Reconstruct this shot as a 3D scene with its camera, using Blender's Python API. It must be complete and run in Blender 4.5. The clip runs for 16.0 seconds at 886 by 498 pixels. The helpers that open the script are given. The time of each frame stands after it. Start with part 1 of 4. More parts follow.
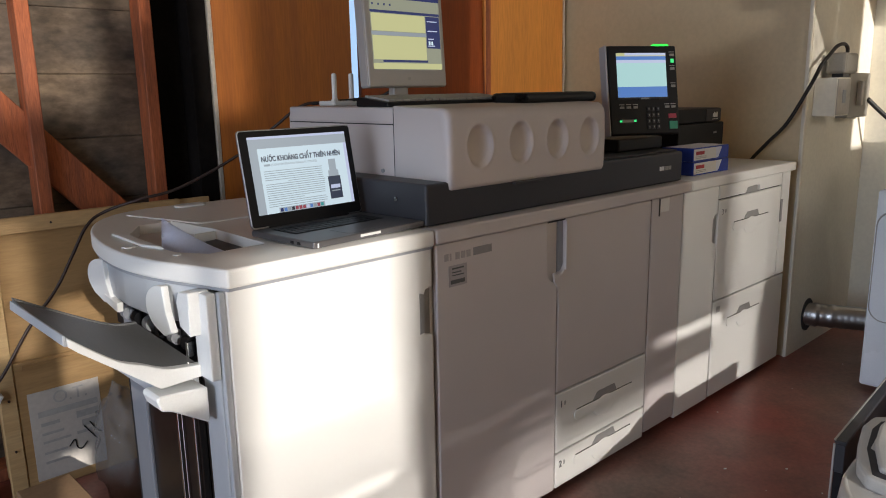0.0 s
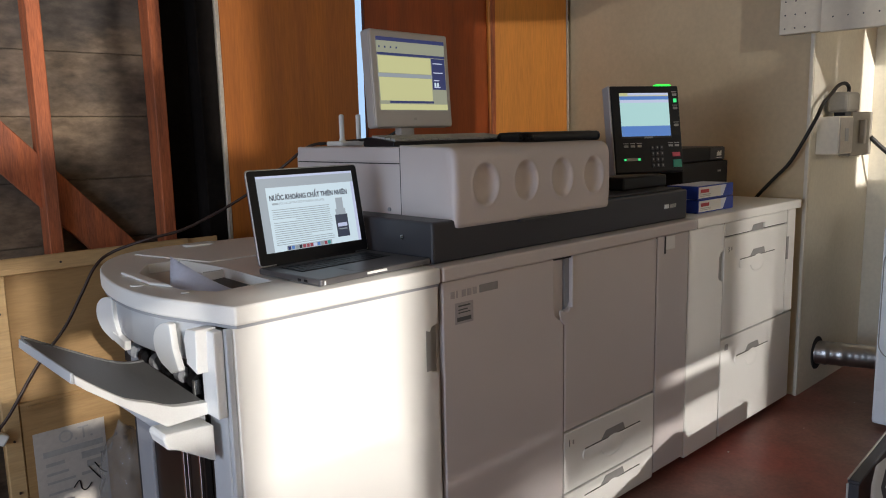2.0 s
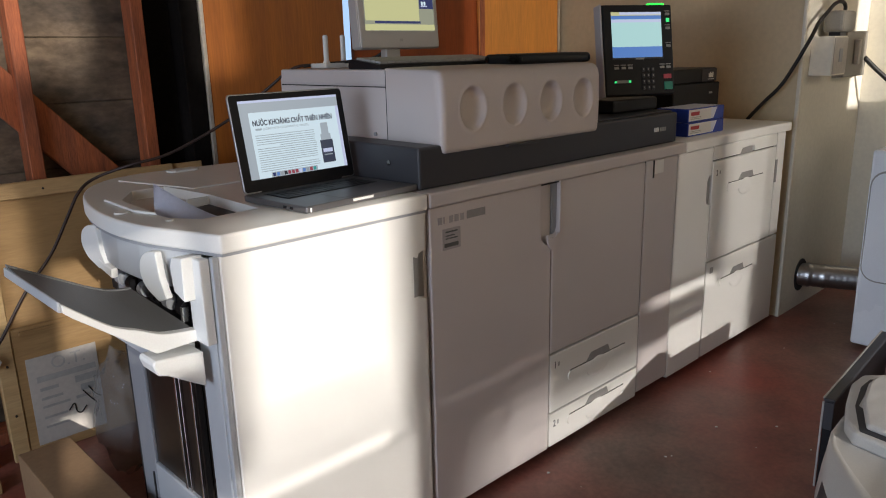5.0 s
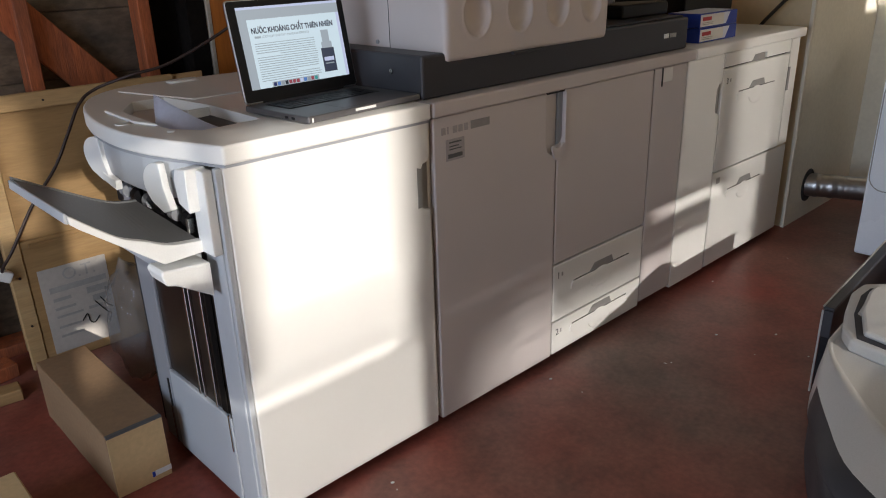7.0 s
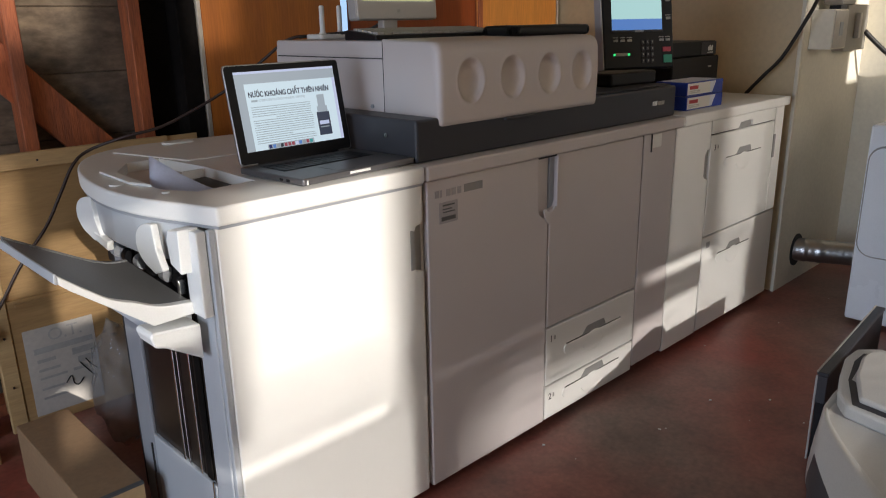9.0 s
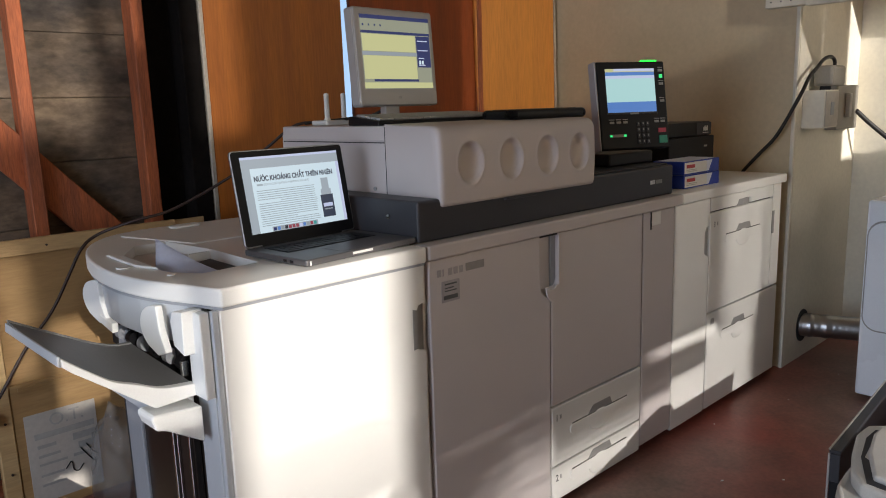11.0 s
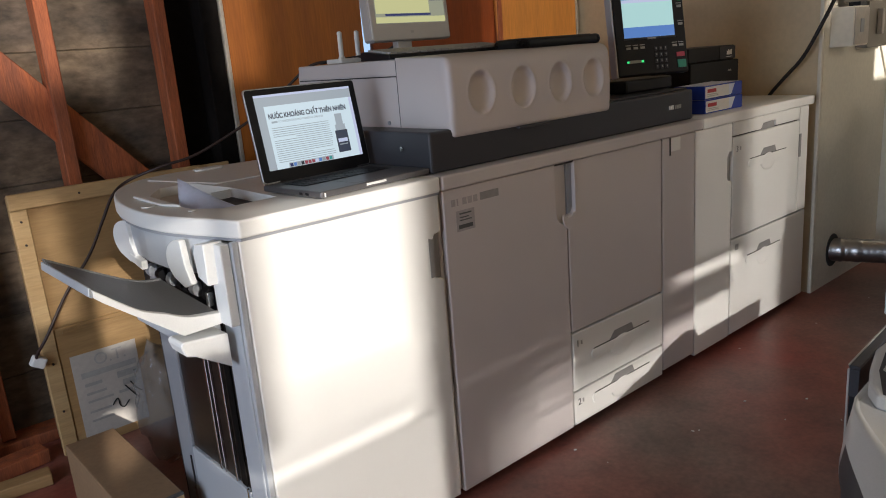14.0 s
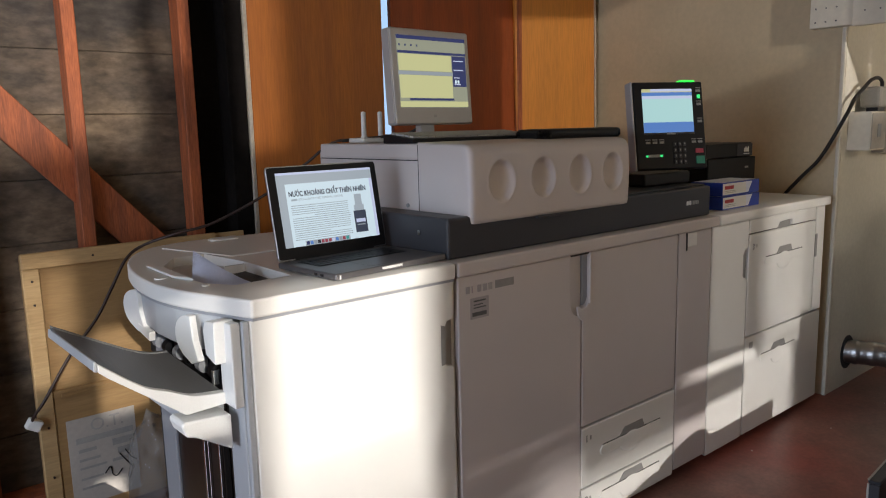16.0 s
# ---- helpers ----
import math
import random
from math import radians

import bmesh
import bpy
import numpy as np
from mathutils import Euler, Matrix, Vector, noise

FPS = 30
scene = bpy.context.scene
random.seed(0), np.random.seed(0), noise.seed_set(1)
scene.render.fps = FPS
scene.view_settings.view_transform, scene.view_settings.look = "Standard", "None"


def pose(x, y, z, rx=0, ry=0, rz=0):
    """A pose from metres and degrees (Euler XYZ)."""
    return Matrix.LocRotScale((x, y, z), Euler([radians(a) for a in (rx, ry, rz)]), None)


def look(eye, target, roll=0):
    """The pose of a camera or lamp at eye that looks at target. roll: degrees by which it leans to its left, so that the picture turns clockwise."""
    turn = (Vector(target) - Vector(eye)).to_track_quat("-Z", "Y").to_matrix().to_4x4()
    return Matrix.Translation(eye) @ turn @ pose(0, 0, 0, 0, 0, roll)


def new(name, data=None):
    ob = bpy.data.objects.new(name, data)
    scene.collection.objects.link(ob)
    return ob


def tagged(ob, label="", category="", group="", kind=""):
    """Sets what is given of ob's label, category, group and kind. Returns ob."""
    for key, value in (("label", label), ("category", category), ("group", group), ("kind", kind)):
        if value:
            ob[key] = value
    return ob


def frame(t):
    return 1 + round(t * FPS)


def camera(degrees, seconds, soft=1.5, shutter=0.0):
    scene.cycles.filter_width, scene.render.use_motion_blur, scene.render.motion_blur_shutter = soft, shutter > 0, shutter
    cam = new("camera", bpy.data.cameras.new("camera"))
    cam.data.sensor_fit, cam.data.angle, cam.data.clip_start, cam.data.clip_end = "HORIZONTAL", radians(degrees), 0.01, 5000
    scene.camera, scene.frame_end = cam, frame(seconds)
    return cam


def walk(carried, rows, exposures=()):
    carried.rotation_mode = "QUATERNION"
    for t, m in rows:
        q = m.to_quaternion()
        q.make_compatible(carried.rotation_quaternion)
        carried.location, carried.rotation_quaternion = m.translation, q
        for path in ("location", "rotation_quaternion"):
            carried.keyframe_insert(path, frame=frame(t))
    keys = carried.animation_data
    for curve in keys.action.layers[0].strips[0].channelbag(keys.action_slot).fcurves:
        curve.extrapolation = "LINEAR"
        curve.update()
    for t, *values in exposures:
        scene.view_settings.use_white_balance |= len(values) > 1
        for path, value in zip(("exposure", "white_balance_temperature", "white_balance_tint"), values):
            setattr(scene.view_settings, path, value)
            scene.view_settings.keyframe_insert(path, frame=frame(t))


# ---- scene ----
PATH = [
    (0, (-0.693, -1.384, 1.33), (0.656, 0.033, 0.914), -1.0),
    (0.5, (-0.694, -1.383, 1.329), (0.66, 0.039, 0.948), -1.3),
    (1, (-0.694, -1.381, 1.328), (0.665, 0.052, 1.007), -1.3),
    (1.5, (-0.695, -1.386, 1.324), (0.659, 0.055, 1.025), -1.4),
    (2, (-0.7, -1.393, 1.324), (0.651, 0.049, 1.015), -1.3),
    (2.5, (-0.692, -1.387, 1.328), (0.654, 0.055, 0.996), -1.1),
    (3, (-0.691, -1.387, 1.326), (0.653, 0.05, 0.966), -1.1),
    (3.5, (-0.69, -1.389, 1.332), (0.648, 0.041, 0.924), -1.1),
    (4, (-0.69, -1.385, 1.333), (0.655, 0.03, 0.902), -1.1),
    (6.5, (-0.687, -1.403, 1.33), (0.597, -0.032, 0.644), -1.8),
    (7, (-0.687, -1.399, 1.329), (0.584, -0.04, 0.594), -1.8),
    (7.5, (-0.685, -1.394, 1.33), (0.583, -0.053, 0.559), -1.7),
    (8, (-0.685, -1.395, 1.326), (0.593, -0.046, 0.585), -1.7),
    (8.5, (-0.687, -1.388, 1.33), (0.62, -0.028, 0.667), -1.4),
    (9, (-0.689, -1.388, 1.33), (0.642, -0.013, 0.75), -1.1),
    (9.5, (-0.692, -1.397, 1.334), (0.666, -0.018, 0.83), -0.6),
    (11.8, (-0.694, -1.41, 1.325), (0.65, 0.03, 0.982), -1.6),
    (12, (-0.694, -1.412, 1.323), (0.619, 0.052, 0.959), -1.6),
    (12.5, (-0.688, -1.426, 1.316), (0.549, 0.08, 0.867), -1.8),
    (13, (-0.677, -1.45, 1.305), (0.564, 0.043, 0.827), -1.9),
    (13.5, (-0.686, -1.492, 1.297), (0.592, -0.03, 0.817), -3.6),
    (14, (-0.688, -1.483, 1.289), (0.574, -0.015, 0.786), -4.6),
    (14.5, (-0.683, -1.478, 1.299), (0.587, -0.008, 0.825), -3.6),
    (15, (-0.686, -1.479, 1.305), (0.588, 0.005, 0.889), -3.0),
    (15.5, (-0.676, -1.461, 1.311), (0.599, 0.033, 0.937), -2.6),
    (16, (-0.681, -1.447, 1.329), (0.6, 0.056, 1.009), -1.4),
]
cam = camera(61.4, 16.0, soft=1.0, shutter=0.3)
walk(cam, [(t, look(eye, target, roll)) for t, eye, target, roll in PATH])

# ---- light ----
SUN_WAY = Vector((0.28, 1.0, -0.28)).normalized()
world = bpy.data.worlds.new("world")
scene.world = world
world.use_nodes = True
wn = world.node_tree
sky = wn.nodes.new("ShaderNodeTexSky")
sky.sky_type = "NISHITA"
sky.sun_disc = False
sky.sun_elevation = radians(15)
sky.sun_rotation = radians(196)
wn.nodes["Background"].inputs["Strength"].default_value = 0.12
wn.links.new(sky.outputs["Color"], wn.nodes["Background"].inputs["Color"])


def lamp(name, kind, m, power, colour, **more):
    data = bpy.data.lights.new(name, kind)
    data.energy, data.color = power, colour
    for key, value in more.items():
        if key == "angle":
            data.angle = value
        elif key == "size":
            data.shape = "RECTANGLE"
            data.size, data.size_y = value
    ob = new(name, data)
    ob.matrix_world = m
    return ob


lamp("sun", "SUN", look((0, 0, 0), SUN_WAY), 5.0, (1.0, 0.945, 0.89), angle=radians(0.55))
# fill lamps added in unseen openings: bluish from the left, warm from behind right
lamp("door_daylight", "AREA", look((-3.12, -0.60, 1.30), (1.5, -0.50, 0.7)), 68, (0.69, 0.80, 1.0), size=(1.6, 1.7))
lamp("window_daylight", "AREA", look((3.1, -3.45, 2.4), (2.6, 0, 0.7)), 6.0, (1.0, 0.90, 0.76), size=(0.9, 0.8))
scene.view_settings.exposure = 0.0

# ---- materials ----
def mat(name, base, rough=0.5, metal=0.0, vary=0.12, scale=6.0, fine=60.0, bump=0.0, second=None, spots=0.5, coat=0.0, stretch=(1, 1, 1), spec=0.5, wide=0.16, stain=0.0):
    m = bpy.data.materials.new(name)
    m.use_nodes = True
    nt = m.node_tree
    b = nt.nodes["Principled BSDF"]
    b.inputs["Roughness"].default_value, b.inputs["Metallic"].default_value = rough, metal
    b.inputs["Coat Weight"].default_value = coat
    b.inputs["Specular IOR Level"].default_value = spec
    co = nt.nodes.new("ShaderNodeTexCoord")
    mp = nt.nodes.new("ShaderNodeMapping")
    mp.inputs["Scale"].default_value = stretch
    nt.links.new(co.outputs["Object"], mp.inputs["Vector"])
    big, small = nt.nodes.new("ShaderNodeTexNoise"), nt.nodes.new("ShaderNodeTexNoise")
    for n, s in ((big, scale), (small, fine)):
        n.inputs["Scale"].default_value, n.inputs["Detail"].default_value = s, 6
        nt.links.new(mp.outputs["Vector"], n.inputs["Vector"])
    ramp = nt.nodes.new("ShaderNodeValToRGB")
    dark = second or tuple(c * (1 - vary * 1.6) for c in base)
    ramp.color_ramp.elements[0].position, ramp.color_ramp.elements[1].position = spots - wide, spots + wide
    ramp.color_ramp.elements[0].color, ramp.color_ramp.elements[1].color = (*dark, 1), (*base, 1)
    nt.links.new(big.outputs["Fac"], ramp.inputs["Fac"])
    mix = nt.nodes.new("ShaderNodeMix")
    mix.data_type, mix.blend_type = "RGBA", "MULTIPLY"
    mix.inputs["Factor"].default_value = 1.0
    grain = nt.nodes.new("ShaderNodeMapRange")
    grain.inputs["To Min"].default_value, grain.inputs["To Max"].default_value = 1 - vary, 1 + vary
    grain.inputs["From Min"].default_value, grain.inputs["From Max"].default_value = 0.3, 0.7
    nt.links.new(small.outputs["Fac"], grain.inputs["Value"])
    nt.links.new(ramp.outputs["Color"], mix.inputs["A"])
    nt.links.new(grain.outputs["Result"], mix.inputs["B"])
    last = mix.outputs["Result"]
    if stain:
        blot = nt.nodes.new("ShaderNodeTexNoise")
        blot.inputs["Scale"].default_value, blot.inputs["Detail"].default_value, blot.inputs["Roughness"].default_value = scale * 5.5, 9, 0.7
        nt.links.new(mp.outputs["Vector"], blot.inputs["Vector"])
        level = nt.nodes.new("ShaderNodeMapRange")
        level.inputs["From Min"].default_value, level.inputs["From Max"].default_value = 0.34, 0.62
        level.inputs["To Min"].default_value, level.inputs["To Max"].default_value = 1 - stain, 1 + stain * 0.35
        nt.links.new(blot.outputs["Fac"], level.inputs["Value"])
        over = nt.nodes.new("ShaderNodeMix")
        over.data_type, over.blend_type = "RGBA", "MULTIPLY"
        over.inputs["Factor"].default_value = 1.0
        nt.links.new(last, over.inputs["A"])
        nt.links.new(level.outputs["Result"], over.inputs["B"])
        last = over.outputs["Result"]
    nt.links.new(last, b.inputs["Base Color"])
    rr = nt.nodes.new("ShaderNodeMapRange")
    rr.inputs["To Min"].default_value, rr.inputs["To Max"].default_value = max(0.02, rough - 0.08), min(1, rough + 0.08)
    nt.links.new(big.outputs["Fac"], rr.inputs["Value"])
    nt.links.new(rr.outputs["Result"], b.inputs["Roughness"])
    if bump:
        bp = nt.nodes.new("ShaderNodeBump")
        bp.inputs["Strength"].default_value, bp.inputs["Distance"].default_value = bump, 0.004
        nt.links.new(small.outputs["Fac"], bp.inputs["Height"])
        nt.links.new(bp.outputs["Normal"], b.inputs["Normal"])
    return m


def glow(name, colour, strength):
    m = bpy.data.materials.new(name)
    m.use_nodes = True
    b = m.node_tree.nodes["Principled BSDF"]
    b.inputs["Base Color"].default_value = (0.02, 0.02, 0.02, 1)
    b.inputs["Roughness"].default_value = 0.25
    b.inputs["Emission Color"].default_value = (*colour, 1)
    b.inputs["Emission Strength"].default_value = strength
    return m


def clear(name, rough=0.05):
    m = bpy.data.materials.new(name)
    m.use_nodes = True
    b = m.node_tree.nodes["Principled BSDF"]
    b.inputs["Base Color"].default_value = (0.30, 0.29, 0.28, 1)
    b.inputs["Alpha"].default_value = 0.34
    b.inputs["Roughness"].default_value = rough
    b.inputs["IOR"].default_value = 1.3
    return m


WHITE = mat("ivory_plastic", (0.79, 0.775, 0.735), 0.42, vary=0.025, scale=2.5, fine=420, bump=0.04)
# darker, pinker ivory: the shade on the press is put into its colour
WHITE_WARM_SHADED = mat("shaded_warm_ivory_plastic", (0.585, 0.535, 0.52), 0.45, vary=0.03, scale=3, fine=420, bump=0.04)
LIGHT_GREY = mat("cool_grey_plastic", (0.46, 0.48, 0.50), 0.42, vary=0.03, scale=3, fine=300, bump=0.03)
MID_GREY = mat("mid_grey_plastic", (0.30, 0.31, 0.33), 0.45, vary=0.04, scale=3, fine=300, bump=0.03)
FLAP_WHITE = mat("white_plastic", (0.84, 0.84, 0.81), 0.4, vary=0.02, scale=4, fine=300)
CHARCOAL = mat("charcoal_plastic", (0.045, 0.045, 0.052), 0.42, vary=0.06, scale=4, fine=500, bump=0.06, spec=0.3)
BLACK = mat("black_plastic", (0.012, 0.012, 0.014), 0.4, vary=0.08, scale=5, fine=300, spec=0.22)
# flat black that paints the shadowed gap by the door, also a shaft strip
MATT_BLACK = mat("flat_black", (0.012, 0.010, 0.009), 0.9, vary=0.2, scale=3, fine=40, spec=0.05)
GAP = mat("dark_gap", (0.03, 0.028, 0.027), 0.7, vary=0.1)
# grey that paints shade into grips and scoops, also used for one label
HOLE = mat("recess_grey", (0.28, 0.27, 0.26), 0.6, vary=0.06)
CHROME = mat("steel", (0.62, 0.62, 0.62), 0.22, 1.0, vary=0.05)
ALU = mat("aluminium", (0.42, 0.42, 0.43), 0.34, 1.0, vary=0.03, fine=500)
ALU_GREY = mat("brushed_grey_alloy", (0.17, 0.165, 0.17), 0.4, 0.6, vary=0.04, fine=500)
SILVER = mat("silver_paint", (0.46, 0.44, 0.42), 0.38, 0.2, vary=0.03, fine=300)
INK = mat("grey_ink", (0.10, 0.10, 0.10), 0.6, vary=0.05)
INK_PALE = mat("pale_grey_ink", (0.38, 0.37, 0.35), 0.6, vary=0.08)
STICKER = mat("sticker", (0.40, 0.37, 0.37), 0.5, vary=0.08, fine=200)
FLOOR = mat("worn_red_floor", (0.195, 0.125, 0.098), 0.40, vary=0.15, scale=1.1, fine=55, bump=0.06, second=(0.32, 0.050, 0.032), spots=0.50, wide=0.20, stain=0.30)
EARTH = mat("dry_earth", (0.16, 0.14, 0.12), 0.9, vary=0.2, scale=1.5, fine=20, bump=0.3)
PLASTER = mat("beige_plaster", (0.68, 0.565, 0.375), 0.85, vary=0.04, scale=1.6, fine=45, bump=0.14, second=(0.60, 0.49, 0.32))
PLASTER_PALE = mat("pale_plaster", (0.80, 0.75, 0.63), 0.85, vary=0.04, scale=2.0, fine=45, bump=0.14, second=(0.72, 0.67, 0.56))
PAPER_WALL = mat("stained_building_paper", (0.165, 0.120, 0.080), 0.9, vary=0.30, scale=3.0, fine=22, bump=0.5, second=(0.055, 0.045, 0.038), spots=0.52, stretch=(0.8, 1, 1.6), stain=0.35)
STUD = mat("red_timber", (0.42, 0.115, 0.040), 0.7, vary=0.22, scale=5, fine=40, bump=0.35, second=(0.24, 0.070, 0.030), stretch=(6, 6, 0.6))
PLY = mat("orange_plywood", (0.50, 0.160, 0.024), 0.5, vary=0.12, scale=2.5, fine=26, bump=0.12, second=(0.40, 0.125, 0.022), stretch=(5, 5, 0.4))
PLY_RED = mat("red_brown_plywood", (0.40, 0.080, 0.015), 0.5, vary=0.12, scale=2.5, fine=26, bump=0.12, second=(0.27, 0.06, 0.014), stretch=(5, 5, 0.4))
PLY_GOLD = mat("golden_plywood", (0.66, 0.250, 0.036), 0.5, vary=0.10, scale=2.5, fine=26, bump=0.12, second=(0.60, 0.225, 0.034), stretch=(5, 5, 0.4))
EDGE_PALE = mat("pale_edge", (0.50, 0.44, 0.36), 0.7, vary=0.12)
PINE = mat("pale_pine", (0.40, 0.245, 0.105), 0.62, vary=0.10, scale=3, fine=30, bump=0.2, second=(0.32, 0.19, 0.075), stretch=(0.6, 3, 5))
PINE_EDGE = mat("pale_pine_batten", (0.48, 0.325, 0.155), 0.62, vary=0.10, scale=4, fine=30, bump=0.2, second=(0.45, 0.29, 0.13), stretch=(0.7, 3, 6))
# brown darkened for the box's shaded top and side, also one timber offcut
CARD = mat("brown_cardboard", (0.30, 0.185, 0.098), 0.8, vary=0.07, scale=6, fine=70, bump=0.12)
CARD_LIGHT = mat("light_cardboard", (0.64, 0.44, 0.22), 0.8, vary=0.06, scale=6, fine=70, bump=0.12)
PAPER = mat("white_paper", (0.78, 0.77, 0.74), 0.8, vary=0.03, fine=100)
# paper darkened for the shade low on the crate, also on outlet and switch
PAPER_DIM = mat("dimmed_paper", (0.50, 0.46, 0.41), 0.8, vary=0.06, scale=9, fine=60)
PAPER_BLUE = mat("bluish_paper", (0.76, 0.79, 0.92), 0.7, vary=0.03, fine=100)
DARK_SMOKE = mat("smoked_panel", (0.026, 0.019, 0.015), 0.3, vary=0.2, scale=4)
CORD = mat("black_rubber", (0.014, 0.012, 0.011), 0.55, vary=0.1)
CORD_BROWN = mat("dark_brown_cord", (0.035, 0.018, 0.014), 0.5, vary=0.1)
BLUE = mat("blue_card", (0.02, 0.055, 0.40), 0.45, vary=0.06)
RED = mat("red_print", (0.50, 0.04, 0.05), 0.5, vary=0.06)
GREEN = mat("green_key", (0.03, 0.30, 0.20), 0.45, vary=0.06)
PINK = mat("red_key", (0.50, 0.06, 0.10), 0.45, vary=0.06)
APPLIANCE = mat("white_enamel", (0.78, 0.85, 0.95), 0.28, vary=0.02, scale=2, fine=200, coat=0.3)
SHELL = mat("grey_shell_plastic", (0.56, 0.555, 0.54), 0.3, vary=0.04, scale=3, fine=260, coat=0.25)
BOX_GREY = mat("grey_brown_enamel", (0.27, 0.245, 0.205), 0.5, vary=0.06, scale=6, fine=120)
SMOKE = clear("clear_plastic", 0.08)
TRAY_TOP = mat("dull_grey_plastic", (0.17, 0.172, 0.178), 0.5, vary=0.05, scale=4, fine=300, bump=0.05)
OUTDOOR = glow("daylight_backdrop", (0.45, 0.68, 1.0), 1.0)
LED = glow("green_led", (0.03, 1.0, 0.08), 1.6)
LED_SOFT = glow("green_lamp", (0.05, 0.9, 0.25), 0.9)
SCREEN_WHITE = glow("lit_page", (0.74, 0.90, 1.0), 0.78)
SCREEN_GREY = glow("lit_toolbar", (0.52, 0.60, 0.68), 0.62)
SCREEN_BLUE = glow("lit_blue", (0.020, 0.034, 0.15), 0.7)
SCREEN_INK = glow("lit_ink", (0.03, 0.04, 0.06), 0.5)
SCREEN_TEXT = glow("lit_text", (0.42, 0.48, 0.54), 0.6)
SCREEN_PRINT = glow("lit_print", (0.50, 0.60, 0.68), 0.62)
SCREEN_NAVY = glow("lit_navy", (0.06, 0.075, 0.12), 0.6)
SCREEN_YELLOW = glow("lit_cream", (0.72, 0.72, 0.36), 0.70)
SCREEN_OLIVE = glow("lit_olive", (0.42, 0.44, 0.33), 0.62)
SCREEN_CYAN = glow("lit_cyan", (0.46, 0.74, 0.74), 0.85)
SCREEN_SKY = glow("lit_band", (0.10, 0.24, 0.62), 0.8)
SCREEN_PALE = glow("lit_pale", (0.60, 0.66, 0.90), 0.8)
SCREEN_RED = glow("lit_red", (0.45, 0.08, 0.12), 0.6)
SCREEN_TEAL = glow("lit_teal", (0.06, 0.45, 0.45), 0.6)

# ---- builders ----
def mesh_of(bm, name, material, smooth=False):
    me = bpy.data.meshes.new(name)
    bmesh.ops.recalc_face_normals(bm, faces=bm.faces)
    bm.to_mesh(me)
    bm.free()
    me.materials.append(material)
    if smooth:
        for p in me.polygons:
            p.use_smooth = True
    return me


def part(name, bm, material, parent=None, label="", smooth=False):
    ob = new(name, mesh_of(bm, name, material, smooth))
    if parent is not None:
        ob.parent = parent
        ob.matrix_parent_inverse = parent.matrix_basis.inverted()
    if label:
        ob["label"] = label
    return ob


def thing(name, label, category, at=(0, 0, 0), group=""):
    ob = new(name)
    ob.empty_display_size = 0.05
    ob.matrix_basis = pose(*at)
    return tagged(ob, label, category, group)


def solid(name, bm, material, label, category, smooth=False, group="", kind=""):
    return tagged(part(name, bm, material, None, "", smooth), label, category, group, kind)


def bevelled(bm, r, segments=2):
    if r:
        bmesh.ops.bevel(bm, geom=list(bm.edges), offset=r, segments=segments, affect="EDGES", profile=0.5)
    return bm


def block(x0, x1, y0, y1, z0, z1, r=0.0, segments=2, m=None):
    bm = bmesh.new()
    bmesh.ops.create_cube(bm, size=1)
    for v in bm.verts:
        v.co = Vector((x0 + (v.co.x + 0.5) * (x1 - x0), y0 + (v.co.y + 0.5) * (y1 - y0), z0 + (v.co.z + 0.5) * (z1 - z0)))
    bevelled(bm, r, segments)
    if m is not None:
        bm.transform(m)
    return bm


def prism(outline, axis, lo, hi, r=0.0, segments=2, m=None):
    """A flat outline drawn out along an axis; outline is in the two other axes, in order."""
    def place(a, b, c):
        return {"x": (c, a, b), "y": (a, c, b), "z": (a, b, c)}[axis]
    bm = bmesh.new()
    low = [bm.verts.new(place(a, b, lo)) for a, b in outline]
    high = [bm.verts.new(place(a, b, hi)) for a, b in outline]
    bm.faces.new(low)
    bm.faces.new(high)
    for i in range(len(outline)):
        j = (i + 1) % len(outline)
        bm.faces.new((low[i], low[j], high[j], high[i]))
    bmesh.ops.recalc_face_normals(bm, faces=bm.faces)
    bevelled(bm, r, segments)
    if m is not None:
        bm.transform(m)
    return bm


def rod(a, b, r, sides=12):
    a, b = Vector(a), Vector(b)
    bm = bmesh.new()
    turn = (b - a).to_track_quat("Z", "Y").to_matrix().to_4x4()
    bmesh.ops.create_cone(bm, cap_ends=True, segments=sides, radius1=r, radius2=r, depth=(b - a).length,
                          matrix=Matrix.Translation((a + b) / 2) @ turn)
    return bm


def smooth_line(points, steps=8):
    pts = [Vector(p) for p in points]
    pts = [2 * pts[0] - pts[1], *pts, 2 * pts[-1] - pts[-2]]
    line = []
    for i in range(1, len(pts) - 2):
        p0, p1, p2, p3 = pts[i - 1:i + 3]
        for k in range(steps):
            t = k / steps
            line.append(0.5 * (2 * p1 + (p2 - p0) * t + (2 * p0 - 5 * p1 + 4 * p2 - p3) * t * t + (3 * p1 - p0 - 3 * p2 + p3) * t ** 3))
    return [*line, pts[-2]]


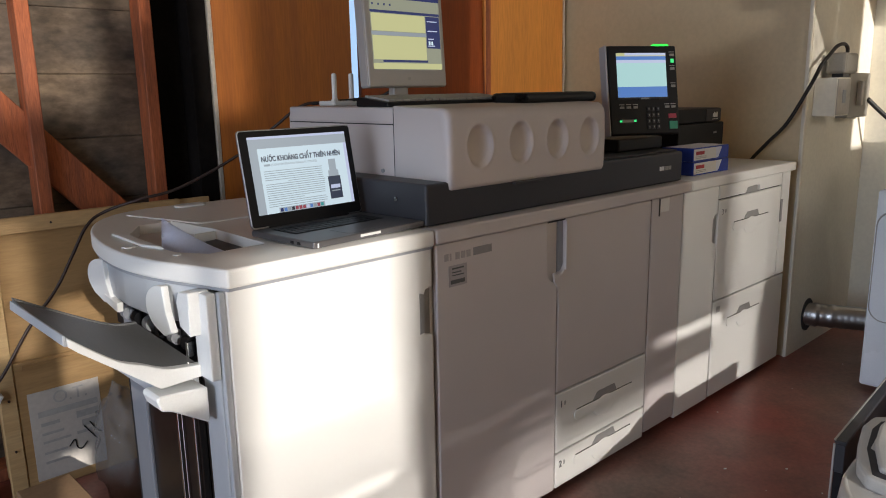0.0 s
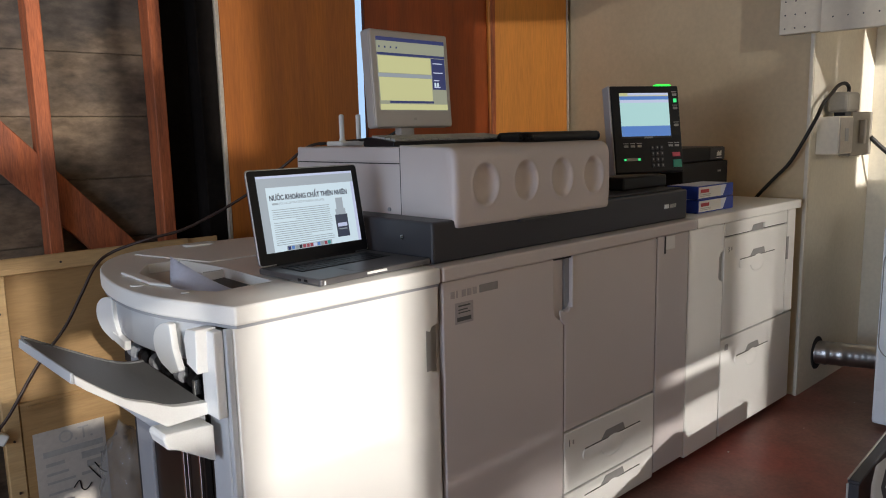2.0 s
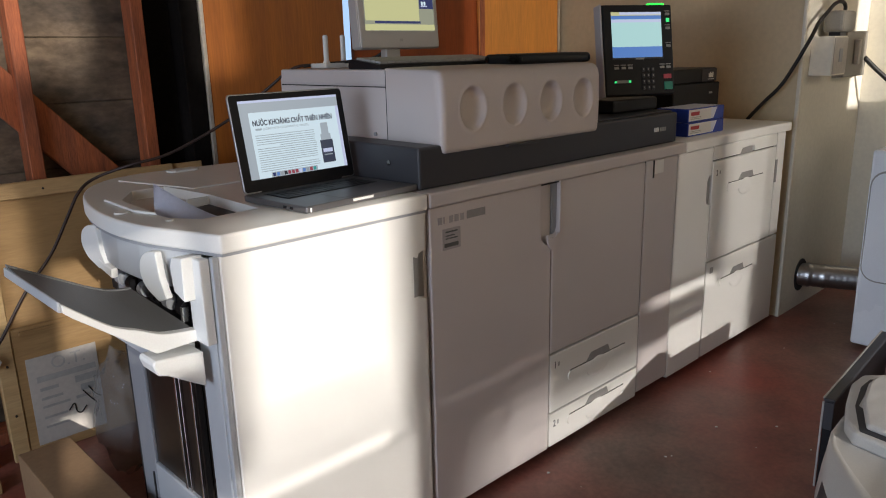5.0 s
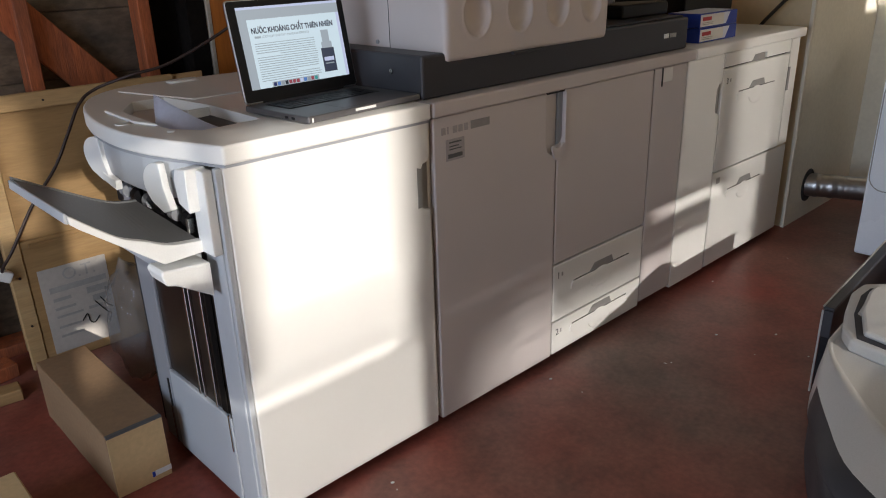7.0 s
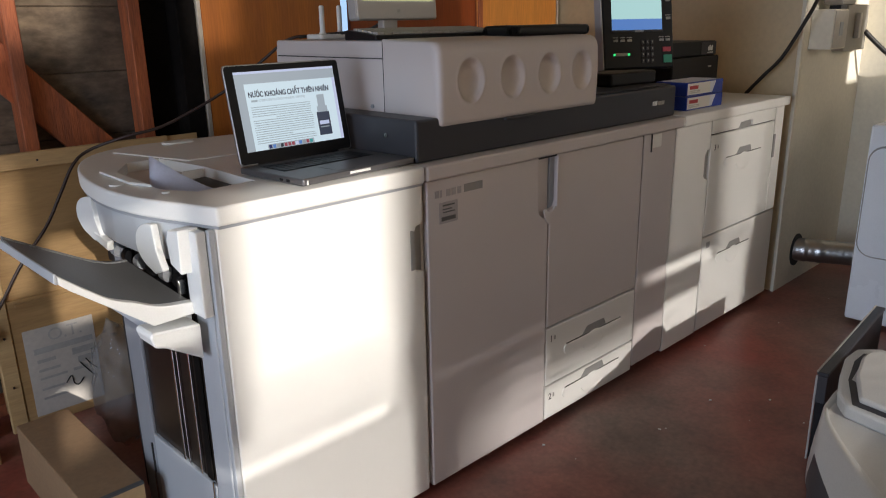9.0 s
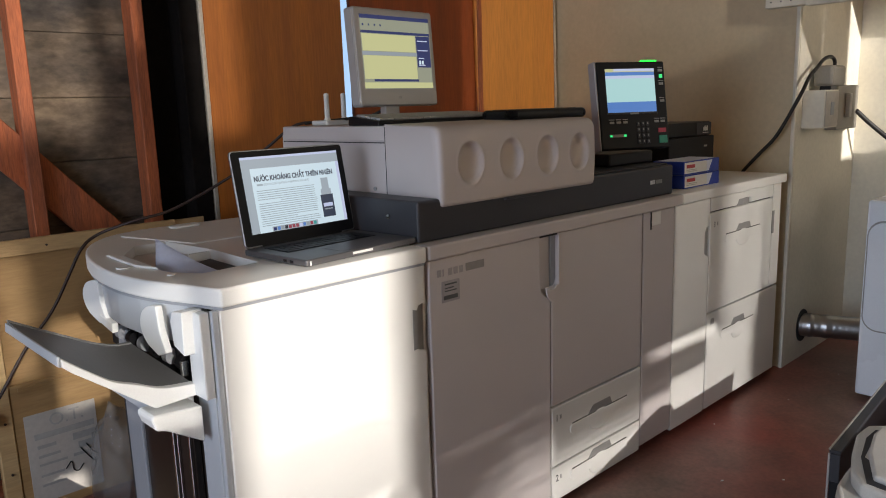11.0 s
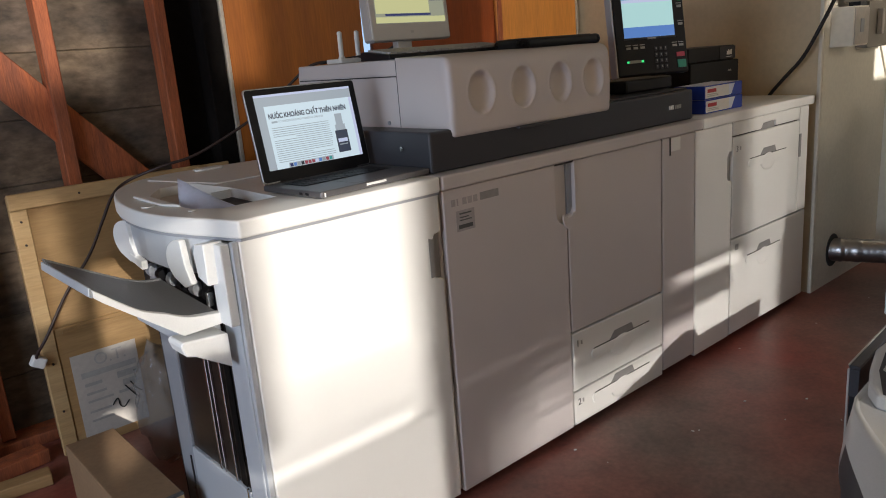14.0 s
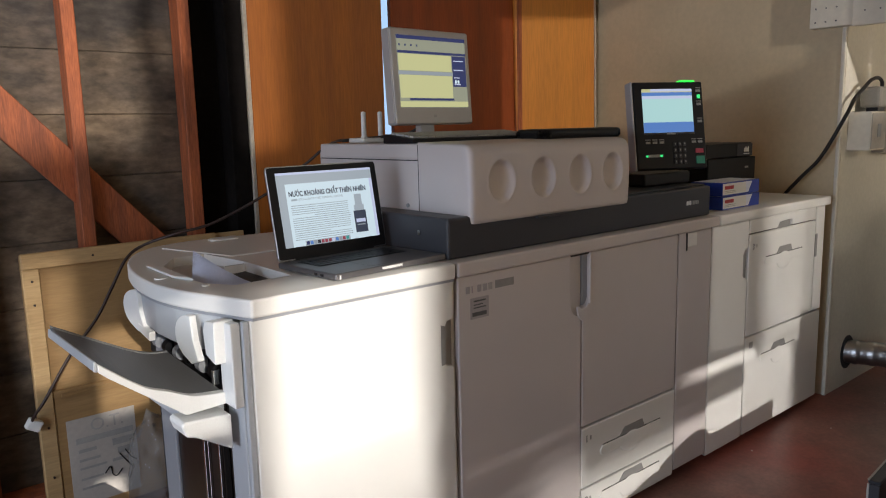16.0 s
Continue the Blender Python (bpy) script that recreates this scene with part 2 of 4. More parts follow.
def tube(points, r, sides=10, steps=8):
    line = smooth_line(points, steps)
    bm = bmesh.new()
    rings = []
    for i, p in enumerate(line):
        ahead = (line[min(i + 1, len(line) - 1)] - line[max(i - 1, 0)]).normalized()
        side = ahead.cross(Vector((0, 0, 1)) if abs(ahead.z) < 0.95 else Vector((1, 0, 0))).normalized()
        up = side.cross(ahead)
        rings.append([bm.verts.new(p + r * (math.cos(a) * side + math.sin(a) * up)) for a in [2 * math.pi * k / sides for k in range(sides)]])
    for one, two in zip(rings, rings[1:]):
        for k in range(sides):
            bm.faces.new((one[k], one[(k + 1) % sides], two[(k + 1) % sides], two[k]))
    bm.faces.new(rings[0])
    bm.faces.new(rings[-1])
    return bm


def arc(cx, cy, rx, ry, a0, a1, n=12):
    return [(cx + rx * math.cos(radians(a0 + (a1 - a0) * i / n)), cy + ry * math.sin(radians(a0 + (a1 - a0) * i / n))) for i in range(n + 1)]


def rounded(x0, x1, y0, y1, r, n=5):
    return [*arc(x1 - r, y1 - r, r, r, 0, 90, n), *arc(x0 + r, y1 - r, r, r, 90, 180, n), *arc(x0 + r, y0 + r, r, r, 180, 270, n), *arc(x1 - r, y0 + r, r, r, 270, 360, n)]


def writing(name, text, size, material, m, parent, thick=0.0004, squeeze=1.0, bold=0.0):
    """Letters in the built-in font, lying in the plane of m, as a mesh."""
    data = bpy.data.curves.new(name, "FONT")
    data.body, data.size, data.extrude, data.offset = text, size, thick, bold
    ob = bpy.data.objects.new(name, data)
    scene.collection.objects.link(ob)
    me = bpy.data.meshes.new_from_object(ob.evaluated_get(bpy.context.evaluated_depsgraph_get()))
    bpy.data.objects.remove(ob)
    me.transform(m @ Matrix.Diagonal((squeeze, 1, 1, 1)))
    me.materials.clear()
    me.materials.append(material)
    made = new(name, me)
    made.parent = parent
    made.matrix_parent_inverse = parent.matrix_basis.inverted()
    return made


FRONT = pose(0, 0, 0, 90, 0, 0)  # turns a sheet's x, y into x, z, facing -y
# ---- the room ----
def setting(name, bm, material, label, category):
    return solid(name, bm, material, label, category, kind="structure")


ground = bmesh.new()
bmesh.ops.create_grid(ground, x_segments=60, y_segments=60, size=1)
for v in ground.verts:
    v.co = Vector((v.co.x * 4.3 + 0.9, v.co.y * 3.2 - 1.2, 0.0012 * noise.noise(v.co * 9)))
floor = setting("floor", ground, FLOOR, "worn dark red painted concrete garage floor", "floor")
setting("floor_slab", block(-3.6, 5.3, -4.5, 2.4, -0.2, -0.006), FLOOR, "concrete slab under the worn red paint", "floor")
# unseen ceiling, set high enough to clear the topmost sun gaps
setting("ceiling", block(-3.4, 5.2, -3.8, 1.9, 3.6, 3.75), PLASTER, "unseen plain beige ceiling that closes the garage", "ceiling")

# timber wall at the back, with boards, paper and studs
wall_back = setting("wall_back", block(-3.4, 0.74, 1.60, 1.75, 0, 3.6), PAPER_WALL, "dark unlined garage wall behind the studs", "wall")
for i in range(15):
    z0 = 0.02 + i * 0.232
    part("board", block(-3.38, 0.72, 1.565 + 0.0025 * (i % 2), 1.597, z0, z0 + 0.2305, 0.003, 1), PAPER_WALL, wall_back)
def stud(x, w=0.046, depth=0.085):
    return part("stud", block(x - w / 2, x + w / 2, 1.56 - depth, 1.56, 0.05, 2.99, 0.003, 1), STUD, wall_back, "red-brown rough timber stud")


for x in (-2.2, -1.3, -0.70, -0.30, 0.100, 0.518):
    stud(x)
part("sill_plate", block(-3.3, 0.62, 1.45, 1.56, 0.0, 0.045, 0.003, 1), STUD, wall_back)
brace_way = Vector((0.36, 0, -0.40)).normalized()
brace_mid = Vector((0.12, 1.53, 1.155))
brace_turn = Matrix.Translation(brace_mid) @ pose(0, 0, 0, 0, math.degrees(math.atan2(0.40, 0.36)), 0)
part("diagonal_brace", block(-1.35, 0.55, -0.012, 0.012, -0.078, 0.055, 0.003, 1, brace_turn), STUD, wall_back, "broad diagonal timber brace")
# post coloured black to stand in for shadow between stud and door
part("jamb", block(0.675, 0.752, 1.46, 1.60, 0, 2.99, 0.003, 1), MATT_BLACK, wall_back, "upright post painted black for the gap's shadow")

# leaning plywood and door boards, with a slit of daylight between them
# black sheet put where the wall only lies in deep shadow
part("black_panel", block(0.5505, 0.6745, 1.552, 1.5625, 0.0, 2.98, 0.002, 1), MATT_BLACK, wall_back, "black sheet painting the shadow beside the post")
door_board = thing("door_board", "tall orange-brown plywood door sheet with a pale edge", "door", (1.12, 1.47, 0))
part("sheet", block(0.772, 1.452, 1.455, 1.485, 0.0, 2.45, 0.003, 1), PLY, door_board)
part("edge_strip", block(0.755, 0.772, 1.452, 1.488, 0.0, 2.45, 0.002, 1), EDGE_PALE, door_board, "pale chipped edge strip")
part("short_batten", block(0.865, 0.945, 1.425, 1.4515, 0.0, 1.03, 0.003, 1), EDGE_PALE, door_board, "short pale batten")
red_board = thing("red_board", "tall red-brown plywood sheet standing upright", "board", (1.98, 1.53, 0))
part("sheet", block(1.548, 2.42, 1.515, 1.54, 0.0, 2.45, 0.003, 1), PLY_RED, red_board)
part("edge_strip", block(2.392, 2.424, 1.48, 1.512, 0.0, 2.45, 0.003, 1), STUD, red_board)
gold_board = thing("gold_board", "golden plywood sheet leaning beside the plaster wall", "board", (2.65, 1.40, 0))
LEAN = pose(2.683, 1.436, 0, 0, -0.8, -12.6)
part("sheet", block(-0.279, 0.267, -0.012, 0.012, 0.0, 2.45, 0.003, 1, LEAN), PLY_GOLD, gold_board)
part("edge_strip", block(0.2672, 0.279, -0.016, 0.012, 0.0, 2.45, 0.002, 1, LEAN), EDGE_PALE, gold_board)
setting("wall_behind_boards", block(1.90, 2.965, 1.62, 1.75, 0, 3.6), PAPER_WALL, "dark wall behind the leaning boards", "wall")
setting("wall_over_slit", block(0.74, 1.90, 1.62, 1.75, 2.1, 3.6), PAPER_WALL, "dark wall above the slit of daylight", "wall")
setting("wall_under_door_board", block(0.74, 1.40, 1.62, 1.75, 0, 2.1), PAPER_WALL, "dark wall behind the door sheet", "wall")
setting("backdrop", block(0.9, 3.6, 3.1, 3.12, 0, 3.6), OUTDOOR, "pale blue daylight outside", "backdrop")

# plastered block beside the machine
wall_plaster = setting("wall_plaster", block(2.965, 3.88, 0.0, 1.75, 0, 3.6, 0.006), PLASTER, "beige rough plaster wall beside the paper feeder", "wall")
setting("wall_corner_bead", block(2.959, 2.979, -0.006, 0.012, 0.0, 2.99, 0.004), PLASTER_PALE, "pale worn plaster corner edge", "trim")
setting("wall_front", block(2.985, 3.80, -0.0035, -0.0005, 0, 2.99), PLASTER_PALE, "pale plaster wall with a duct hole", "wall")
setting("wall_east", block(3.80, 3.95, -3.8, -0.004, 0, 3.6), PLASTER_PALE, "pale plaster wall behind the dryer", "wall")
# unseen walls that close the garage behind the camera, with an added side opening
def wall_piece(name, *b):
    return setting(name, block(*b), PLASTER, "unseen plaster wall around the added side opening", "wall")


def add_block(bm, *b):
    piece = block(*b)
    me = bpy.data.meshes.new("piece")
    piece.to_mesh(me)
    piece.free()
    bm.from_mesh(me)
    bpy.data.meshes.remove(me)


# unseen screen added to shape the sun: gaps as x from and to, height from and to, the share that their slats close,
# and how far in from the left, the right, the foot and the head the slats close further
GAPS_SIDE = (
    (-1.344, -1.064, 1.704, 2.034, 0.35, 0.00, 0.00, 0.00, 0.00), (-1.614, -1.354, 1.854, 2.364, 0.45, 0.03, 0.08, 0.00, 0.10),
    (-1.114, -1.074, 1.359, 1.399, 0.00, 0.00, 0.00, 0.00, 0.00), (-1.389, -1.289, 1.384, 1.476, 0.00, 0.00, 0.00, 0.00, 0.00),
)
GAPS_LEFT = (
    (-1.064, -0.454, 1.594, 2.024, 0.00, 0.12, 0.12, 0.00, 0.00), (-1.064, -0.454, 1.544, 1.594, 0.05, 0.12, 0.11, 0.00, 0.00),
    (-1.064, -0.464, 1.494, 1.544, 0.10, 0.12, 0.10, 0.00, 0.00), (-1.064, -0.464, 1.444, 1.494, 0.15, 0.11, 0.10, 0.00, 0.00),
    (-1.064, -0.464, 1.392, 1.444, 0.22, 0.06, 0.10, 0.00, 0.00), (-1.074, -0.584, 1.356, 1.392, 0.00, 0.00, 0.00, 0.00, 0.00),
    (-0.584, -0.464, 1.356, 1.392, 0.30, 0.00, 0.08, 0.00, 0.00), (-1.064, -0.464, 1.034, 1.356, 0.42, 0.00, 0.05, 0.00, 0.00),
)
GAPS_MIDDLE = (
    (-0.434, -0.094, 1.034, 1.394, 0.44, 0.32, 0.00, 0.00, 0.24), (-0.094, 0.116, 1.034, 1.404, 0.36, 0.00, 0.00, 0.00, 0.24),
    (0.116, 0.646, 1.034, 1.294, 0.36, 0.00, 0.00, 0.00, 0.13), (0.646, 0.856, 1.034, 1.284, 0.30, 0.00, 0.00, 0.00, 0.06),
    (0.646, 1.266, 1.366, 1.416, 0.25, 0.14, 0.05, 0.00, 0.00), (0.856, 1.146, 1.034, 1.314, 0.34, 0.00, 0.00, 0.00, 0.05),
)
GAPS_RIGHT = (
    (0.886, 1.146, 1.444, 2.014, 0.80, 0.00, 0.00, 0.00, 0.00), (1.146, 1.656, 1.034, 1.366, 0.45, 0.00, 0.12, 0.00, 0.00),
    (1.146, 1.646, 1.416, 2.014, 0.60, 0.22, 0.00, 0.00, 0.00), (1.266, 1.646, 1.366, 1.416, 0.60, 0.00, 0.00, 0.00, 0.00),
    (1.646, 1.856, 1.444, 2.014, 0.69, 0.00, 0.00, 0.04, 0.00), (1.946, 2.326, 2.214, 3.034, 0.55, 0.00, 0.18, 0.20, 0.00),
)
GAPS_HIGH = (
    (-1.964, -1.034, 2.634, 3.344, 0.22, 0.00, 0.12, 0.18, 0.00), (-1.034, -0.894, 2.964, 3.344, 0.60, 0.00, 0.00, 0.10, 0.00),
    (-0.714, -0.414, 2.614, 3.344, 0.55, 0.00, 0.16, 0.10, 0.00), (0.786, 1.916, 2.574, 3.344, 0.68, 0.10, 0.00, 0.10, 0.00),
)
# opening added for the fill lamp at the right
FILL_OPENING = (2.60, 3.60, 2.0, 2.9, 0.0, 0.0, 0.0, 0.0, 0.0)
GAPS = (*GAPS_SIDE, *GAPS_LEFT, *GAPS_MIDDLE, *GAPS_RIGHT, *GAPS_HIGH, FILL_OPENING)
GY0, GY1, PITCH = -3.64, -3.60, 0.0174
gobo = bmesh.new()
edges = sorted({-3.4, 3.95, *(g[0] for g in GAPS), *(g[1] for g in GAPS)})
for left, right in zip(edges, edges[1:]):
    if right - left < 0.0005:
        continue
    here = sorted((g[2], g[3]) for g in GAPS if g[0] < (left + right) / 2 < g[1])
    level = 0.0
    for z0, z1 in (*here, (3.6, 3.6)):
        if z0 - level > 0.0005:
            add_block(gobo, left, right, GY0, GY1, level, z0)
        level = max(level, z1)
gobo_wall = setting("wall_south", gobo, PLASTER, "unseen slatted screen added to shape the sun patches", "wall")
def grades(lo, hi, first, last):
    """Stretches from lo to hi, with the share of each that stays open."""
    steps = [(lo + first * k / 5, lo + first * (k + 1) / 5, (k + 0.5) / 5) for k in range(5)] if first else []
    steps.append((lo + first, hi - last, 1.0))
    if last:
        steps += [(hi - last * (k + 1) / 5, hi - last * k / 5, (k + 0.5) / 5) for k in range(5)]
    return steps


# slats thicken towards soft edges, so each sun patch fades out
for x0, x1, z0, z1, closed, soft_left, soft_right, soft_low, soft_high in GAPS:
    pieces = bmesh.new()
    for a0, a1, open_x in grades(x0, x1, soft_left, soft_right):
        for b0, b1, open_z in grades(z0, z1, soft_low, soft_high):
            thick = PITCH * (1 - (1 - closed) * open_x * open_z)
            level = b0
            while thick > 0.0002 and level < b1 - 0.0005:
                add_block(pieces, a0, a1, GY0 - 0.012, GY0 - 0.004, level, min(level + thick, b1))
                level += PITCH
    if len(pieces.verts):
        part("louvre", pieces, PLASTER, gobo_wall, "thin slats that dim the sun in a gap")
    else:
        pieces.free()
wall_piece("wall_west_1", -3.4, -3.25, -3.6, -2.2, 0, 3.6)
wall_piece("wall_west_2", -3.4, -3.25, 0.30, 1.75, 0, 3.6)
wall_piece("wall_west_3", -3.4, -3.25, -2.2, 0.30, 2.2, 3.6)
setting("ground", block(-60, 60, -60, 60, -0.5, -0.21), EARTH, "dark ground outside the garage", "ground")

# ---- the printing press: finisher, press, paper feeder ----
def front_panel(name, outline, parent, material=WHITE, label="", y0=0.0, y1=0.016, r=0.0035):
    return part(name, prism(outline, "y", y0, y1, r, 2), material, parent, label)


def rect(x0, x1, z0, z1):
    return [(x0, z0), (x1, z0), (x1, z1), (x0, z1)]


def pull(parent, x0, x1, z, hgt=0.019, material=WHITE):
    """A drawer pull: rounded grip bar, a flat plate in shade grey as the scoop over it and a swelling under it."""
    cx, w = (x0 + x1) / 2, (x1 - x0)
    bar = part("pull", prism(rounded(x0, x1, z - hgt, z + hgt, hgt * 0.95), "y", -0.0032, 0.002, 0.0012, 1), material, parent)
    top = [(cx - w * 0.21, z + hgt + 0.001), (cx + w * 0.21, z + hgt + 0.001), (cx + w * 0.17, z + hgt + 0.03), (cx - w * 0.12, z + hgt + 0.03)]
    part("scoop", prism(top, "y", -0.0016, 0.002), HOLE, bar, "flat grey plate painting the finger scoop's shade")
    # dark strip paints the shadow along the bar's top
    part("shadow_gap", block(x0 + 0.012, x1 - 0.006, -0.0018, 0.002, z + hgt - 0.001, z + hgt + 0.003), GAP, bar)
    bm = bmesh.new()
    bmesh.ops.create_uvsphere(bm, u_segments=20, v_segments=12, radius=1)
    bm.transform(Matrix.Translation((cx, 0.0, z - hgt * 0.7)) @ Matrix.Diagonal((w * 0.19, 0.0055, 0.038, 1)))
    part("swelling", bm, material, bar, "", True)
    return bar


def wall_ring(parent, name, x0, x1, y0, y1, z0, z1, material=WHITE, r=0.006):
    return part(name, block(x0, x1, y0, y1, z0, z1, r), material, parent)


# finisher
fin = thing("finisher", "ivory booklet finisher with an output tray docked to the press", "finisher", (0.3, 0.45, 0))
part("body", block(0.012, 0.588, 0.02, 0.62, 0.03, 0.925), GAP, fin)
part("back_body", block(0.10, 0.588, 0.62, 0.86, 0.05, 0.915, 0.01), LIGHT_GREY, fin)
for x in (0.06, 0.53):
    for y in (0.07, 0.52):
        part("caster", rod((x - 0.012, y, 0.017), (x + 0.012, y, 0.017), 0.017), BLACK, fin)
front_panel("front_door", [(0.006, 0.03), (0.583, 0.03), (0.583, 0.700), (0.560, 0.706), (0.553, 0.712), (0.553, 0.812), (0.560, 0.826), (0.583, 0.832), (0.583, 0.937), (0.006, 0.937)], fin, WHITE, "broad blank ivory door")
# grey plates put the grip's shade into colour
part("handle_recess", block(0.548, 0.583, 0.012, 0.02, 0.70, 0.834), HOLE, fin, "grip recess with its shade put on as grey")
part("grip_plate", prism([(0.538, 0.71), (0.553, 0.712), (0.553, 0.815), (0.538, 0.820)], "y", -0.0012, 0.001), HOLE, fin, "grip recess with its shade put on as grey")
part("side_post_front", block(-0.012, 0.006, 0.018, 0.10, 0.03, 0.925, 0.004), LIGHT_GREY, fin)
part("post_groove", block(-0.002, 0.004, 0.004, 0.018, 0.03, 0.93), GAP, fin)
part("door_edge", block(-0.010, 0.0045, 0.002, 0.0165, 0.03, 0.932, 0.002), LIGHT_GREY, fin)
part("side_strip", block(-0.034, -0.012, 0.012, 0.075, 0.742, 0.93, 0.003), FLAP_WHITE, fin, "bright white guide strip")
part("side_post_back", block(-0.012, 0.012, 0.45, 0.545, 0.03, 0.80, 0.004), MID_GREY, fin)
part("side_panel_low", block(-0.014, 0.012, 0.102, 0.448, 0.03, 0.282, 0.004), LIGHT_GREY, fin)
part("back_slot", block(-0.0155, -0.012, 0.466, 0.472, 0.155, 0.245), GAP, fin)
part("chrome_strip", block(-0.016, -0.0125, 0.47, 0.4745, 0.03, 0.155), CHROME, fin)
part("chrome_strip", block(-0.017, -0.0125, 0.106, 0.112, 0.185, 0.29), CHROME, fin)
part("smoked_panel", block(-0.004, 0.0115, 0.10, 0.45, 0.28, 0.80), DARK_SMOKE, fin, "glossy dark brown shaft panel")
for y, w in ((0.262, 0.010), (0.236, 0.004), (0.172, 0.008)):
    part("guide_rail", block(-0.013, -0.0045, y - w / 2, y + w / 2, 0.285, 0.74, 0.0012, 1), CHROME, fin, "bright steel guide rail")
part("shaft_cover", block(-0.010, -0.0045, 0.122, 0.150, 0.285, 0.74, 0.002, 1), MATT_BLACK, fin, "black strip in the shaft")
# cover with a bulging left side
left = [(0.0, 0.0), (-0.018, 0.06), (-0.045, 0.14), (-0.068, 0.23), (-0.078, 0.355), (-0.064, 0.51), (-0.025, 0.676), (0.04, 0.82), (0.13, 0.92), (0.24, 0.965)]
edge = [(p.x, p.y) for p in smooth_line([(a, b, 0) for a, b in left], 4)]
outline = [(0.006, -0.013), (0.584, -0.013), (0.584, 0.93), *reversed(edge[1:])]
def cover_sheet(z0, z1, grow=0.0, r=0.0):
    cx, cy = 0.32, 0.45
    return prism([(cx + (x - cx) * (1 + grow), cy + (y - cy) * (1 + grow)) for x, y in outline], "z", z0, z1, r, 3)
HOLLOW = [(0.012, 0.24), (0.055, 0.165), (0.205, 0.175), (0.215, 0.44), (0.19, 0.66), (0.10, 0.66), (0.03, 0.55), (0.0, 0.40)]
def hollowed(bm, cutter):
    """The first mesh less the second."""
    one, two = (new("cut", mesh_of(x, "cut", WHITE)) for x in (bm, cutter))
    cut = one.modifiers.new("cut", "BOOLEAN")
    cut.object, cut.operation, cut.solver = two, "DIFFERENCE", "EXACT"
    me = bpy.data.meshes.new_from_object(one.evaluated_get(bpy.context.evaluated_depsgraph_get()))
    for ob in (one, two):
        bpy.data.objects.remove(ob)
    made = bmesh.new()
    made.from_mesh(me)
    bpy.data.meshes.remove(me)
    return made
top_cover = part("top_cover", hollowed(cover_sheet(0.9385, 0.980, 0.0, 0.006), prism(HOLLOW, "z", 0.953, 1.0)), WHITE, fin, "rounded worktop cover with a curved side")
# grey ring paints the shade under the cover's edge
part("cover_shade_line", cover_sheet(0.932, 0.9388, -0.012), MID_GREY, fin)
part("inner_tray_floor", prism([(0.108 + (x - 0.108) * 0.985, 0.41 + (y - 0.41) * 0.985) for x, y in HOLLOW], "z", 0.9528, 0.9545), WHITE_WARM_SHADED, top_cover, "floor of the set-in tray")
# flat black sheet stands in for the slot's unlit opening
part("dark_slot", prism([(0.10, 0.186), (0.199, 0.194), (0.207, 0.43), (0.150, 0.41)], "z", 0.9546, 0.956), BLACK, top_cover, "dark slot in the tray")
part("tray_fence", block(0.150, 0.2085, 0.432, 0.438, 0.9546, 0.977, 0.001, 1), WHITE, top_cover)
part("lid_ridge", prism([(0.225, 0.55), (0.56, 0.55), (0.56, 0.915), (0.26, 0.94), (0.14, 0.86)], "z", 0.9795, 0.9835, 0.0015, 1), WHITE, top_cover)
part("button", rod((-0.040, 0.375, 0.9805), (-0.040, 0.375, 0.9835), 0.017, 20), FLAP_WHITE, top_cover)
part("button", rod((-0.0, 0.205, 0.9805), (-0.0, 0.205, 0.9830), 0.009, 16), FLAP_WHITE, top_cover)
part("rail_clip", prism([(-0.012, 0.56), (0.012, 0.50), (0.004, 0.28), (-0.02, 0.36)], "z", 0.9805, 0.987, 0.002, 1), FLAP_WHITE, top_cover)
part("worktop_catch", prism(rounded(0.30, 0.40, 0.85, 0.90, 0.02), "z", 0.9835, 0.9905, 0.003, 2), WHITE, top_cover)
# exit below the cover: hood, flaps, dark throat
hood = [(-0.01, 0.10), (-0.045, 0.16), (-0.062, 0.24), (-0.066, 0.36), (-0.052, 0.50), (-0.02, 0.62), (0.06, 0.62), (0.06, 0.10)]
part("exit_hood", prism(hood, "z", 0.846, 0.934, 0.006, 2), LIGHT_GREY, fin, "cool grey hood over the paper exit")
# black block stands in for the unlit depth of the exit
part("throat", block(-0.006, 0.012, 0.10, 0.60, 0.742, 0.836), BLACK, fin, "dark paper exit")
for i in range(6):
    part("exit_roller", rod((-0.012, 0.14 + 0.07 * i, 0.79), (-0.012, 0.165 + 0.07 * i, 0.79), 0.018, 12), MID_GREY if i % 2 else BLACK, fin)
part("exit_lever", block(-0.03, -0.012, 0.128, 0.14, 0.765, 0.80, 0.002), CHROME, fin)
def flap(y0, y1, z0, z1, x=-0.062):
    """A half-moon paper guide, thick, upright, facing out."""
    cy, ry, cz, rz = y0, (y1 - y0), (z0 + z1) / 2, (z1 - z0) / 2
    shape = [*arc(cy, cz, ry, rz, 90, -50, 16), (cy + ry * 0.1, cz - rz * 1.02), (cy - ry * 0.35, cz - rz * 0.75), (cy - ry * 0.1, cz)]
    return part("paper_guide", prism(shape, "x", x - 0.016, x, 0.003, 2), FLAP_WHITE, fin, "white half-moon paper guide")


flap(0.500, 0.615, 0.825, 0.935, -0.048)
flap(0.150, 0.245, 0.818, 0.930, -0.05)
part("guide_foot", prism([(0.425, 0.815), (0.50, 0.828), (0.50, 0.85), (0.42, 0.840)], "x", -0.066, -0.05, 0.002, 1), FLAP_WHITE, fin)
